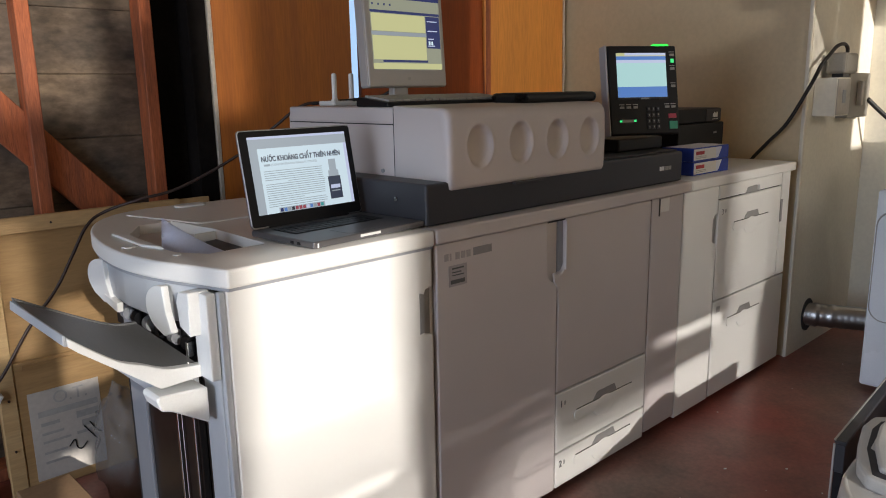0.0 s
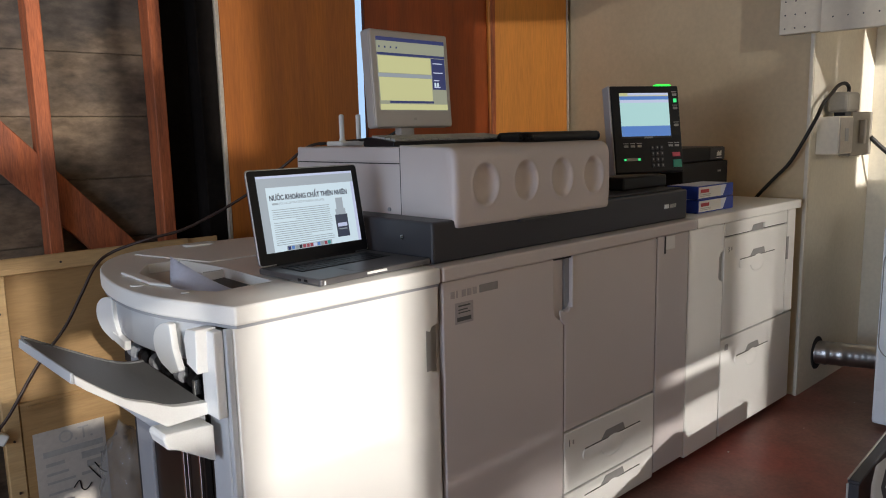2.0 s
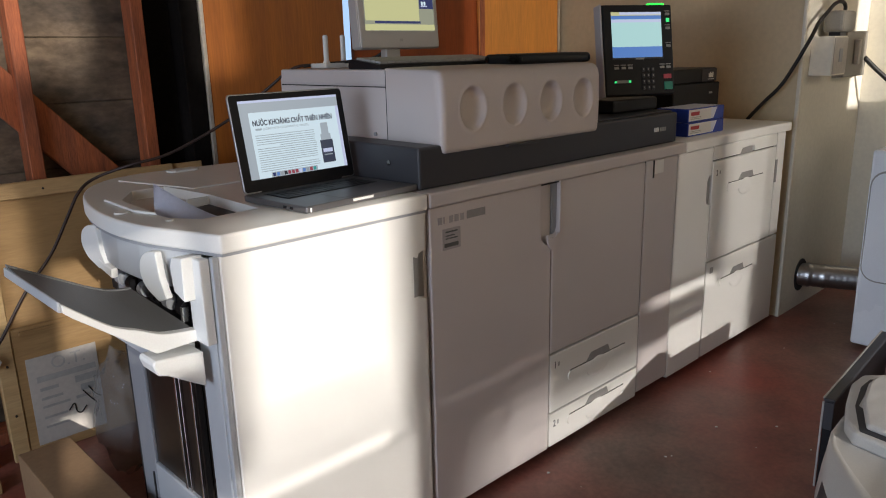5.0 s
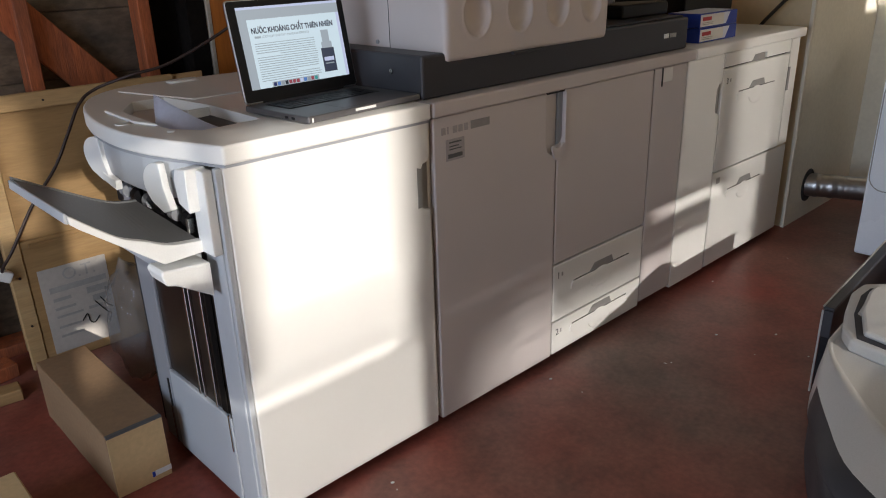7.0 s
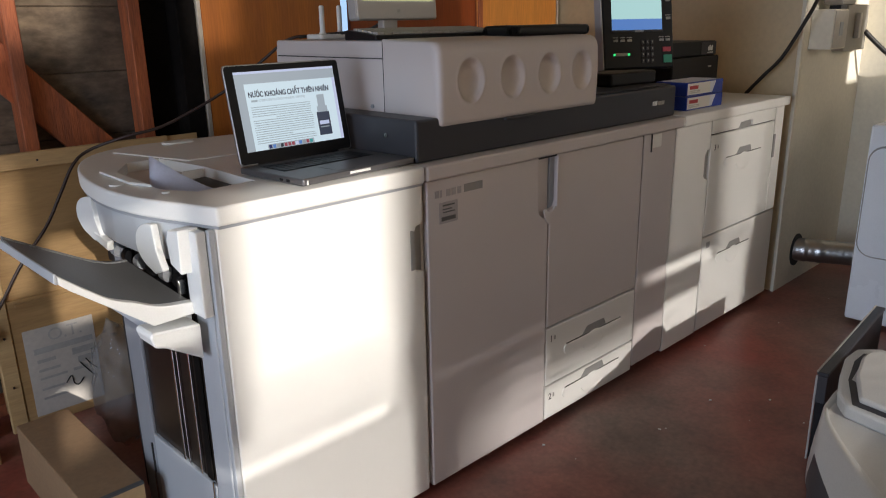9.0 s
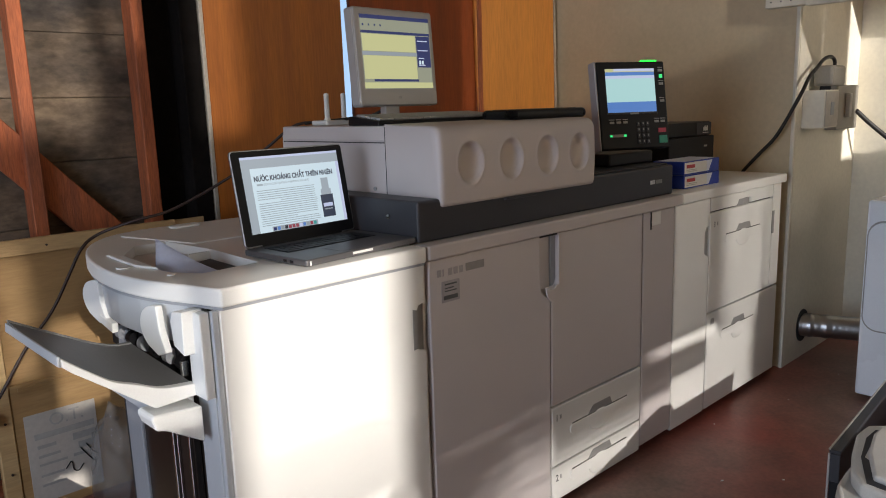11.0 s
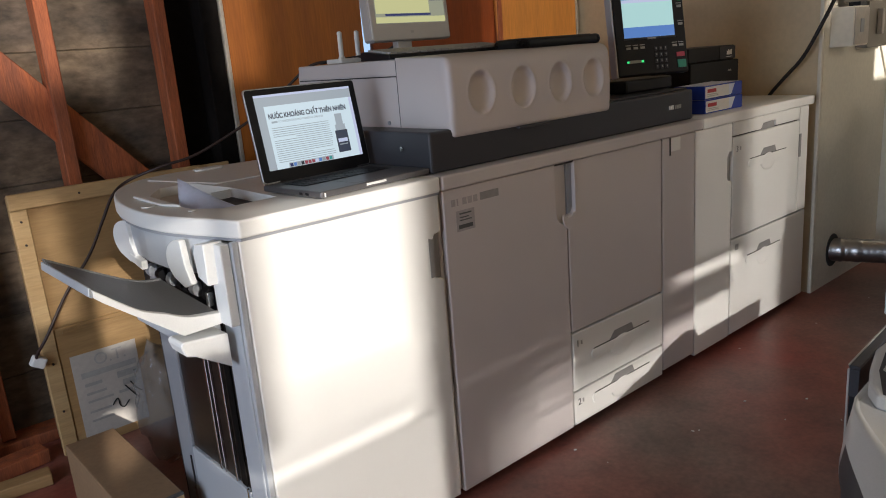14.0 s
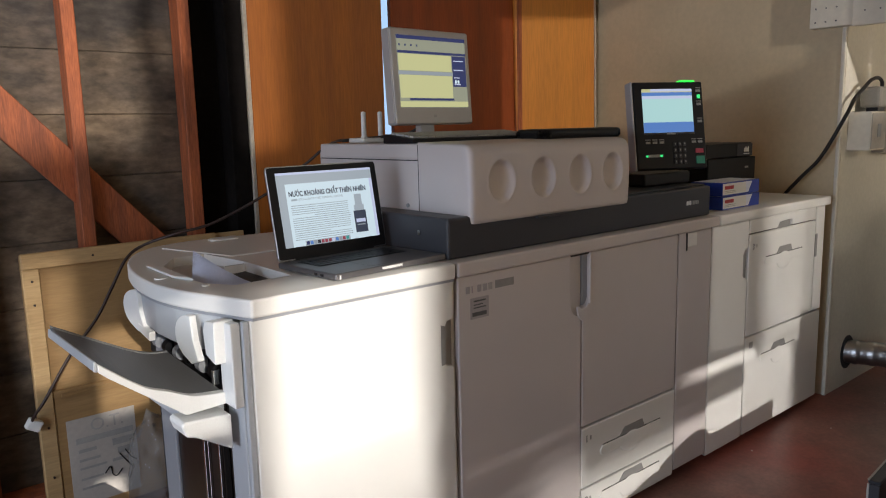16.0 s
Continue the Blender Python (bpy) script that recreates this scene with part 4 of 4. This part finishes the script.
on_monitor("window", 0.025, 0.252, 0.170, MH - 0.080, SCREEN_YELLOW, 0.0012)
on_monitor("window", 0.025, 0.252, 0.084, 0.156, SCREEN_YELLOW, 0.0012)
on_monitor("divider", 0.022, 0.256, 0.157, 0.168, SCREEN_TEXT, 0.0014)
on_monitor("side_list", 0.256, MW - 0.020, 0.122, MH - 0.080, SCREEN_BLUE, 0.0012)
on_monitor("status_bar", 0.062, 0.256, 0.076, 0.083, SCREEN_BLUE, 0.0014)
on_monitor("status_bar", 0.022, MW - 0.018, 0.055, 0.073, SCREEN_YELLOW, 0.0012)
for z in (0.205, 0.175, 0.15, 0.128):
    on_monitor("text_bar", 0.262, 0.262 + rng.uniform(0.02, 0.05), z, z + 0.003, SCREEN_PALE, 0.0016)
for i in range(2):
    on_monitor("icon", 0.264 + i * 0.012, 0.272 + i * 0.012, 0.132, 0.144, SCREEN_WHITE, 0.0017)
for i in range(4):
    on_monitor("icon", 0.03 + i * 0.024, 0.036 + i * 0.024, MH - 0.056, MH - 0.050, SCREEN_BLUE, 0.0017)
on_monitor("front_mark", 0.160, 0.172, 0.022, 0.030, INK_PALE, 0.001)
part("neck", block(0.875, 0.935, 0.475, 0.505, MZ + 0.008, 1.40, 0.005), SILVER, monitor)
part("foot_plate", prism(rounded(0.80, 1.01, 0.42, 0.60, 0.03), "z", MZ + 0.0005, MZ + 0.012, 0.003, 1), SILVER, monitor)

# keyboard and a second black pad on the hopper
kb = thing("keyboard", "grey and black computer keyboard lying on the hopper", "keyboard", (0.95, 0.34, 1.286))
KM = pose(0.675, 0.27, 1.2865, 0, 0, -2) @ Matrix.Diagonal((1.16, 1, 1, 1))
part("case", prism([(0.0, 0.0), (0.15, 0.0), (0.15, 0.026), (0.135, 0.028), (0.0, 0.013)], "x", 0.0, 0.43, 0.003, 2, KM), BLACK, kb)
top = KM @ pose(0, 0.0, 0.0135, 6.0, 0, 0)
for r in range(5):
    for c in range(17):
        part("key", block(0.012 + c * 0.024, 0.033 + c * 0.024, 0.012 + r * 0.0235, 0.032 + r * 0.0235, 0.0, 0.006, 0, 1, top), INK_PALE, kb)
pad = thing("black_tray", "black padded keyboard rest lying on the hopper", "wrist rest", (1.26, 0.2, 1.286))
part("pad", prism(rounded(1.065, 1.465, 0.105, 0.245, 0.03), "z", 1.2860, 1.318, 0.012, 3), BLACK, pad, "", True)
part("pad_seam", prism(rounded(1.09, 1.44, 0.125, 0.225, 0.03), "z", 1.318, 1.3190), CHARCOAL, pad)

router = thing("router", "small white wireless router with two upright antennas", "router", (0.83, 0.70, 1.286))
part("case", prism(rounded(0.770, 0.885, 0.66, 0.75, 0.012), "z", 1.2862, 1.302, 0.004, 2), FLAP_WHITE, router)
for x in (0.806, 0.876):
    a = part("antenna", block(x - 0.0085, x + 0.0085, 0.695, 0.709, 1.298, 1.392, 0.006), FLAP_WHITE, router)
    part("antenna_joint", rod((x - 0.009, 0.702, 1.302), (x + 0.009, 0.702, 1.302), 0.008), FLAP_WHITE, a)

# boxes and dark devices on the feeder
def carton(z, dx=0.0):
    c = thing("small_carton", "blue and white cardboard carton stacked on the feeder", "carton", (2.2, 0.11, z), "cartons on the feeder")
    x0, x1, y0, y1 = 2.055 + dx, 2.352 + dx, 0.062, 0.20
    box = part("box", block(x0, x1, y0, y1, z, z + 0.053, 0.0015, 1), BLUE, c)
    part("white_label", block(x0 + 0.004, x0 + 0.185, y0 - 0.0012, y0 + 0.001, z + 0.005, z + 0.049), PAPER, box, "white printed label")
    part("pale_flash", prism([(x0 + 0.186, z + 0.005), (x0 + 0.205, z + 0.005), (x0 + 0.235, z + 0.049), (x0 + 0.186, z + 0.049)], "y", y0 - 0.001, y0 + 0.001), PAPER_BLUE, box)
    part("red_mark", block(x0 + 0.018, x0 + 0.085, y0 - 0.002, y0, z + 0.026, z + 0.040), RED, box, "red word mark")
    for i in range(2):
        part("text_bar", block(x0 + 0.018, x0 + 0.10, y0 - 0.002, y0, z + 0.012 + i * 0.006, z + 0.014 + i * 0.006), INK_PALE, box)
    part("top_panel", block(x0 + 0.01, x1 - 0.01, y0 + 0.01, y1 - 0.01, z + 0.0525, z + 0.0535), PAPER_BLUE, box)
carton(0.9812)
carton(1.0362, -0.004)
lower = thing("card_unit", "black glossy device box on the feeder", "device", (2.500, 0.36, 0.98))
part("case", block(2.300, 2.720, 0.27, 0.50, 0.982, 1.165, 0.006), BLACK, lower)
part("mark", block(2.620, 2.650, 0.2688, 0.271, 1.115, 1.123), INK_PALE, lower)
upper = thing("disc_unit", "black device with a bright front badge on another", "device", (2.500, 0.36, 1.166))
part("case", prism([(2.300, 0.28), (2.700, 0.28), (2.700, 0.49), (2.300, 0.49)], "z", 1.166, 1.230, 0.006), BLACK, upper)
part("front_plate", block(2.560, 2.700, 0.2775, 0.281, 1.17, 1.226, 0.001, 1), CHARCOAL, upper)
for i in range(4):
    part("mark", block(2.622 + i * 0.011, 2.631 + i * 0.011, 0.2755, 0.279, 1.188, 1.205 + 0.006 * (i % 2)), FLAP_WHITE, upper)
part("mark", block(2.618, 2.670, 0.2755, 0.279, 1.178, 1.181), FLAP_WHITE, upper)

# ---- left of the machine ----
crate = thing("wooden_crate", "pale plywood crate with battens and a shipping paper", "crate", (0.2, 1.35, 0))
CY = 1.30
part("plywood_face", block(-0.150, 0.62, CY, CY + 0.012, 0.02, 0.94), PINE, crate)
part("back_board", block(-0.150, 0.62, CY + 0.012, CY + 0.13, 0.02, 0.93), PINE, crate)
part("top_batten", block(-0.172, 0.50, CY - 0.022, CY - 0.0005, 0.900, 0.953, 0.003, 1), PINE_EDGE, crate)
part("top_batten", block(0.5003, 0.62, CY - 0.010, CY - 0.0005, 0.900, 0.950, 0.003, 1), PINE_EDGE, crate)
part("side_batten", block(-0.172, -0.120, CY - 0.018, CY - 0.0005, 0.0, 0.899, 0.003, 1), PINE_EDGE, crate)
part("cross_board", block(-0.1195, 0.55, CY - 0.014, CY - 0.0005, 0.0, 0.470, 0.003, 1), PINE, crate)
part("cross_batten", block(-0.095, 0.55, CY - 0.021, CY - 0.0145, 0.445, 0.458, 0.001, 1), PINE, crate)
for x, z in ((-0.145, 0.86), (-0.145, 0.78), (-0.145, 0.35), (-0.145, 0.17), (0.05, 0.925), (0.30, 0.925)):
    part("nail", rod((x, CY - 0.0235, z), (x, CY - 0.016, z), 0.004, 8), CORD_BROWN, crate)
# white paper given a dim colour in place of shade
note = tagged(part("shipping_paper", block(-0.090, 0.140, CY - 0.0165, CY - 0.0145, 0.035, 0.355), PAPER_DIM), "white shipping paper with grey bars on the crate", "paper")
PYY = CY - 0.0172
writing("letters", "O.T.", 0.062, INK_PALE, pose(-0.015, PYY, 0.300, 90, 0, 0), note, 0.0002)
for x0, x1, z0, z1, m in ((-0.065, 0.13, 0.262, 0.283, INK_PALE), (0.055, 0.13, 0.225, 0.250, INK_PALE), (-0.06, 0.0, 0.228, 0.240, INK_PALE), (0.07, 0.125, 0.19, 0.214, INK_PALE), (-0.06, 0.01, 0.195, 0.204, INK_PALE), (-0.06, 0.03, 0.165, 0.173, INK_PALE), (0.05, 0.10, 0.165, 0.176, INK_PALE), (-0.06, 0.015, 0.125, 0.133, INK_PALE), (-0.06, 0.02, 0.09, 0.098, INK_PALE)):
    part("bar", block(x0, x1, PYY - 0.0003, PYY + 0.001, z0, z1), m, note)
for pts in (((0.02, 0.13), (0.04, 0.15), (0.045, 0.12), (0.06, 0.11), (0.08, 0.13)), ((0.075, 0.19), (0.10, 0.15), (0.115, 0.13)), ((0.095, 0.20), (0.115, 0.165), (0.132, 0.15))):
    part("scribble", tube([(a, PYY - 0.0005, b) for a, b in pts], 0.0022, 6, 5), BLACK, note)

box = thing("cardboard_box", "long brown cardboard box with a small label on the floor", "box", (-0.15, 0.65, 0))
carton_body = part("carton", block(-0.2285, -0.0780, 0.39, 0.95, 0.0, 0.193, 0.003, 1), CARD, box)
# paler sheet puts the brighter light on the box front into colour
part("front_flap", block(-0.2275, -0.0790, 0.3875, 0.3905, 0.002, 0.190), CARD_LIGHT, carton_body)
part("tape_edge", block(-0.2275, -0.0790, 0.3868, 0.398, 0.187, 0.1945), INK, carton_body)
tag = part("label", block(-0.132, -0.078, 0.3862, 0.3885, 0.018, 0.034), PAPER, carton_body, "small white and blue label")
part("label_mark", block(-0.132, -0.124, 0.3856, 0.3865, 0.018, 0.034), BLUE, tag)
bag = bmesh.new()
bmesh.ops.create_icosphere(bag, subdivisions=4, radius=1)
for v in bag.verts:
    k = 1 + 0.22 * noise.noise(v.co * 2.2) + 0.20 * abs(noise.noise(v.co * 4.6)) + 0.09 * noise.noise(v.co * 11.0)
    v.co = Vector((0.075 * v.co.x * k, 0.10 * v.co.y * k, 0.20 * v.co.z * k))
bag.transform(Matrix.Translation((0.10, 0.98, 0.20)))
solid("plastic_bag", bag, SMOKE, "crumpled clear plastic bag beside the crate", "bag", True)
other = solid("cardboard_carton", block(-0.72, -0.42, 0.12, 0.52, 0.0, 0.13, 0.004, 1, None), CARD_LIGHT, "flattened tan cardboard carton on the floor", "box")

def plank(at, size, turn, material, label):
    m = pose(*at, 0, 0, turn)
    return solid("timber_offcut", block(-size[0] / 2, size[0] / 2, -size[1] / 2, size[1] / 2, 0, size[2], 0.003, 1, m), material, label, "timber", group="timber offcuts")
plank((-0.45, 1.30, 0.0), (0.46, 0.09, 0.05), 8, STUD, "red-brown timber offcut on the floor")
plank((-0.40, 1.16, 0.0), (0.30, 0.07, 0.04), -6, PINE, "pale timber offcut on the floor")
plank((-0.62, 1.02, 0.0), (0.40, 0.06, 0.03), 14, CARD, "brown timber offcut on the floor")
prop = solid("leaning_post", block(-0.03, 0.03, -0.03, 0.03, 0, 0.85, 0.003, 1, pose(-0.42, 1.40, 0.0, 4, -6, 0)), STUD, "red-brown post leaning on the back wall", "timber")

# power cord down to the white plug
solid("mains_lead", tube([(0.99, 0.60, 1.325), (0.93, 0.64, 1.300), (0.84, 0.77, 1.296), (0.76, 0.83, 1.287), (0.70, 0.92, 1.215), (0.60, 1.02, 1.115), (0.42, 1.10, 1.016), (0.30, 1.15, 0.985), (0.20, 1.22, 0.945), (0.14, 1.22, 0.904), (0.087, 1.22, 0.816), (0.025, 1.22, 0.713), (-0.071, 1.22, 0.601), (-0.157, 1.22, 0.472), (-0.190, 1.24, 0.42), (-0.196, 1.262, 0.392)], 0.0052, 10), CORD_BROWN, "dark brown power lead hanging over the finisher", "cable", True)
plug = thing("plug", "white plastic plug hanging at the end of the cord", "plug", (-0.20, 1.27, 0.30))
part("body", block(-0.024, 0.024, -0.016, 0.016, -0.019, 0.019, 0.006, 2, pose(-0.190, 1.27, 0.378, 0, 32, 0)), FLAP_WHITE, plug)

# ---- right of the machine ----
junction = thing("outlet_box", "pale metal outlet box fixed to the plaster wall", "outlet", (3.10, -0.05, 1.26))
part("box", block(3.04, 3.215, -0.105, -0.004, 1.180, 1.357, 0.003, 1), PLASTER_PALE, junction)
part("face_plate", block(3.046, 3.210, -0.109, -0.1055, 1.187, 1.350, 0.001, 1), PAPER_DIM, junction)
part("socket", block(3.11, 3.15, -0.111, -0.1088, 1.24, 1.30), MID_GREY, junction)
grey = thing("switch_box", "grey metal switch box with a lever on the wall", "switch", (3.45, -0.03, 1.28))
part("box", block(3.34, 3.64, -0.06, -0.004, 1.16, 1.38, 0.004, 1), BOX_GREY, grey)
part("lever", block(3.45, 3.48, -0.085, -0.060, 1.22, 1.34, 0.003, 1), PAPER_DIM, grey)
big_plug = thing("power_plug", "grey round power plug on top of the outlet box", "plug", (3.12, -0.06, 1.42))
part("body", block(3.10, 3.27, -0.115, -0.025, 1.375, 1.470, 0.014), BOX_GREY, big_plug)
part("collar", block(3.12, 3.20, -0.10, -0.05, 1.3575, 1.376), BLACK, big_plug)
solid("feeder_lead", tube([(2.908, 0.25, 0.90), (2.906, 0.21, 0.975), (2.90, 0.13, 1.065), (2.895, 0.046, 1.158), (2.905, -0.046, 1.338), (2.97, -0.055, 1.415), (3.05, -0.06, 1.462), (3.13, -0.06, 1.500), (3.20, -0.065, 1.512), (3.235, -0.07, 1.495), (3.24, -0.07, 1.465)], 0.0085, 12), CORD, "thick black power cord rising to the outlet", "cable", True)
solid("side_lead", tube([(3.62, -0.06, 1.25), (3.66, -0.12, 1.18), (3.72, -0.22, 1.08), (3.78, -0.30, 1.02)], 0.012, 10), CORD, "black cord running down from the switch box", "cable", True)

# silver duct
duct = bmesh.new()
rings = []
d0, d1 = Vector((3.20, 0.02, 0.17)), Vector((3.50, -0.75, 0.17))
way = (d1 - d0).normalized()
side = way.cross(Vector((0, 0, 1))).normalized()
for i in range(90):
    p = d0 + (d1 - d0) * (i / 89)
    r = 0.058 + (0.0012 if i % 3 == 1 else 0.0) + (0.003 if i in (6, 7, 14, 15) else 0)
    rings.append([duct.verts.new(p + r * (math.cos(a) * side + math.sin(a) * Vector((0, 0, 1)))) for a in [2 * math.pi * k / 24 for k in range(24)]])
for a, b in zip(rings, rings[1:]):
    for k in range(24):
        duct.faces.new((a[k], a[(k + 1) % 24], b[(k + 1) % 24], b[k]))
solid("vent_duct", duct, ALU, "ribbed silver dryer duct entering the wall", "duct", True)
# flat dark plate on the wall paints the hole's unlit depth
solid("duct_collar", prism(arc(3.20, 0.17, 0.075, 0.085, 0, 345, 22), "y", -0.008, -0.0036), GAP, "dark ragged hole round the duct", "hole", kind="structure")

dryer = thing("dryer", "white enamel clothes dryer with a rounded door", "dryer", (3.2, -0.7, 0))
dbody = part("body", block(2.777, 3.50, -1.06, -0.395, 0.025, 0.89, 0.012), APPLIANCE, dryer)
for x in (2.87, 3.44):
    for y in (-0.97, -0.45):
        part("foot", rod((x, y, 0.0), (x, y, 0.03), 0.02), BLACK, dryer)
part("door", prism(rounded(-0.95, -0.41, 0.33, 0.80, 0.06), "x", 2.762, 2.7765, 0.004, 2), APPLIANCE, dbody)
part("door_gap", prism(rounded(-0.957, -0.403, 0.323, 0.807, 0.065), "x", 2.7735, 2.7768), MID_GREY, dbody)
part("top_panel", block(3.30, 3.49, -1.06, -0.395, 0.895, 1.02, 0.01), APPLIANCE, dryer)

cab = thing("black_board", "low black board with bright worn edges standing on the floor", "board", (1.9, -0.72, 0))
CT = pose(1.543, -0.700, 0, 0, 0, 4)
part("panel", block(0.004, 0.70, -0.030, -0.004, 0.0, 0.288, 0.003, 1, CT), BLACK, cab)
part("top_strip", block(0.0, 0.705, -0.033, 0.0, 0.2885, 0.30, 0.003, 1, CT), CHARCOAL, cab)
part("edge_trim", block(-0.002, 0.003, -0.004, 0.002, 0.0, 0.288, 0.001, 1, CT), SILVER, cab)
part("edge_trim", block(0.0, 0.705, -0.004, 0.0015, 0.2985, 0.3025, 0.001, 1, CT), SILVER, cab)
part("end_cap", block(-0.001, 0.0035, -0.031, -0.004, 0.20, 0.2885, 0.001, 1, CT), CHARCOAL, cab)

# grey desktop machine with a curved shell, on the floor
unit = thing("office_machine", "grey plastic office machine with a curved shell on the floor", "office machine", (1.2, -1.15, 0))
def ring(pts, z0, lift=0.0, steps=5):
    line = smooth_line([(a, b, 0) for a, b in [*pts, pts[0]]], steps)[:-1]
    return [(p.x, p.y, z0 + lift * max(0.0, min(1.0, (1.25 - p.x) / 0.45))) for p in line]
wide = [(1.36, -0.775), (1.20, -0.812), (0.98, -0.91), (0.78, -1.02), (0.70, -1.20), (0.86, -1.46), (1.25, -1.50), (1.60, -1.36), (1.68, -1.05), (1.66, -0.790), (1.52, -0.768)]
ridge = [(1.345, -0.79), (1.255, -0.822), (1.095, -0.93), (0.935, -1.075), (0.86, -1.22), (0.94, -1.38), (1.25, -1.42), (1.53, -1.30), (1.61, -1.05), (1.60, -0.805), (1.49, -0.782)]
inner = [(1.335, -0.805), (1.255, -0.845), (1.11, -0.955), (0.965, -1.09), (0.90, -1.22), (0.97, -1.35), (1.25, -1.39), (1.50, -1.28), (1.58, -1.05), (1.57, -0.83), (1.47, -0.805)]
sh = bmesh.new()
layers = [[sh.verts.new(p) for p in pts] for pts in (ring(wide, 0.135, 0.10), ring(wide, 0.17, 0.085), ring([((a * 2 + c) / 3, (b * 2 + d) / 3) for (a, b), (c, d) in zip(wide, ridge)], 0.235, 0.035), ring(ridge, 0.297), ring([((a + c) / 2, (b + d) / 2) for (a, b), (c, d) in zip(ridge, inner)], 0.302), ring(inner, 0.294), ring([(a * 0.9 + 0.135, b * 0.9 - 0.11) for a, b in inner], 0.290))]
dark, top = bmesh.new(), bmesh.new()
for level, (a, b) in enumerate(zip(layers, layers[1:])):
    for k in range(len(a)):
        quad = (a[k], a[(k + 1) % len(a)], b[(k + 1) % len(a)], b[k])
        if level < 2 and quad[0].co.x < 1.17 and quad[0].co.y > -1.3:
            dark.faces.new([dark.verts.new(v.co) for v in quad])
        elif level == 5:
            top.faces.new([top.verts.new(v.co) for v in quad])
        else:
            sh.faces.new(quad)
bmesh.ops.remove_doubles(dark, verts=dark.verts, dist=0.0001)
sh.faces.new(layers[0])
top.faces.new([top.verts.new(v.co) for v in layers[-1]])
bmesh.ops.remove_doubles(top, verts=top.verts, dist=0.0001)
part("shell", sh, SHELL, unit, "glossy grey curved shell", True)
part("top_panel", top, SHELL, unit, "smooth mid-grey top panel", True)
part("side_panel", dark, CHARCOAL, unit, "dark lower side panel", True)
low = bmesh.new()
layers = [[low.verts.new(p) for p in ring([(1.1 + (a - 1.1) * g, -1.13 + (b + 1.13) * g) for a, b in wide], z)] for g, z in ((0.93, 0.0), (0.965, 0.03), (0.975, 0.16), (0.93, 0.225))]
for a, b in zip(layers, layers[1:]):
    for k in range(len(a)):
        low.faces.new((a[k], a[(k + 1) % len(a)], b[(k + 1) % len(a)], b[k]))
low.faces.new(layers[0])
low.faces.new(layers[-1])
part("base", low, CHARCOAL, unit, "dark recessed base", True)
lid = part("lid", prism([(1.325, -0.850), (1.375, -0.812), (1.46, -0.785), (1.56, -0.765), (1.62, -0.775), (1.655, -0.83), (1.64, -1.15), (1.36, -1.30), (1.24, -1.20)], "z", 0.288, 0.330, 0.010, 3), SHELL, unit)
part("lid_seam", prism([(1.335, -0.862), (1.45, -0.812), (1.55, -0.794), (1.60, -0.802), (1.63, -0.85), (1.615, -1.13), (1.37, -1.27), (1.275, -1.18)], "z", 0.3295, 0.3312, 0.0005, 1), CHARCOAL, lid, "dark seam round the lid")
part("lid_cap", prism([(1.352, -0.872), (1.455, -0.828), (1.55, -0.812), (1.59, -0.818), (1.612, -0.86), (1.598, -1.12), (1.38, -1.245), (1.295, -1.165)], "z", 0.3302, 0.352, 0.009, 3), SHELL, lid, "rounded grey lid cap")
for ob in (lid, *lid.children):
    for v in ob.data.vertices:
        v.co.z += 0.17 * max(0.0, v.co.x + ob.matrix_world.translation.x - 1.36)

# pegboard and shelf over the dryer
peg = thing("pegboard", "white painted pegboard hung above the corner", "pegboard", (2.91, -0.4, 2.0))
part("end_panel", block(2.905, 2.9645, -0.048, 0.135, 1.735, 2.45, 0.002, 1), PLASTER_PALE, peg)
board = part("main_panel", block(2.900, 2.940, -1.10, -0.0485, 1.728, 2.45, 0.002, 1), PLASTER_PALE, peg)
for r in range(7):
    for c in range(14):
        part("peg_hole", rod((2.8995, -0.10 - c * 0.062, 1.79 + r * 0.075), (2.901, -0.10 - c * 0.062, 1.79 + r * 0.075), 0.004, 6), INK, board)
for r in range(6):
    for c in range(3):
        part("peg_hole", rod((2.9045, 0.11 - c * 0.045, 1.76 + r * 0.06), (2.906, 0.11 - c * 0.045, 1.76 + r * 0.06), 0.004, 6), INK, board)
shelf = thing("wall_shelf", "brown wooden wall shelf on a metal bracket", "shelf", (3.7, -0.4, 1.9))
part("board", block(3.52, 3.795, -1.2, -0.16, 1.90, 1.925, 0.003, 1), STUD, shelf)
part("bracket", block(3.772, 3.796, -0.26, -0.235, 1.62, 1.8995, 0.002, 1), SILVER, shelf)

# small pale chips and dust crumbs on the floor
crumbs = bmesh.new()
dust = random.Random(11)
for i in range(46):
    x, y = dust.uniform(0.2, 3.2), dust.uniform(-1.6, -0.06)
    s = dust.uniform(0.0014, 0.0046)
    c = bmesh.ops.create_icosphere(crumbs, subdivisions=1, radius=s, matrix=pose(x, y, 0.0008 + s * 0.3, 0, 0, dust.uniform(0, 90)) @ Matrix.Diagonal((1, dust.uniform(0.5, 1.8), 0.5, 1)))
solid("floor_crumbs", crumbs, PAPER, "small pale chips and crumbs on the floor", "debris", kind="stuff")
solid("monitor_lead", tube([(0.93, 0.51, 1.36), (0.90, 0.56, 1.318), (0.86, 0.64, 1.306), (0.82, 0.76, 1.298), (0.78, 0.80, 1.292)], 0.005, 8), CORD, "thin black lead behind the monitor", "cable", True)
solid("mouse_lead", tube([(0.72, 0.31, 1.292), (0.69, 0.36, 1.292), (0.72, 0.42, 1.291), (0.79, 0.47, 1.291), (0.84, 0.52, 1.291)], 0.004, 8), CORD, "thin black keyboard lead on the hopper", "cable", True)
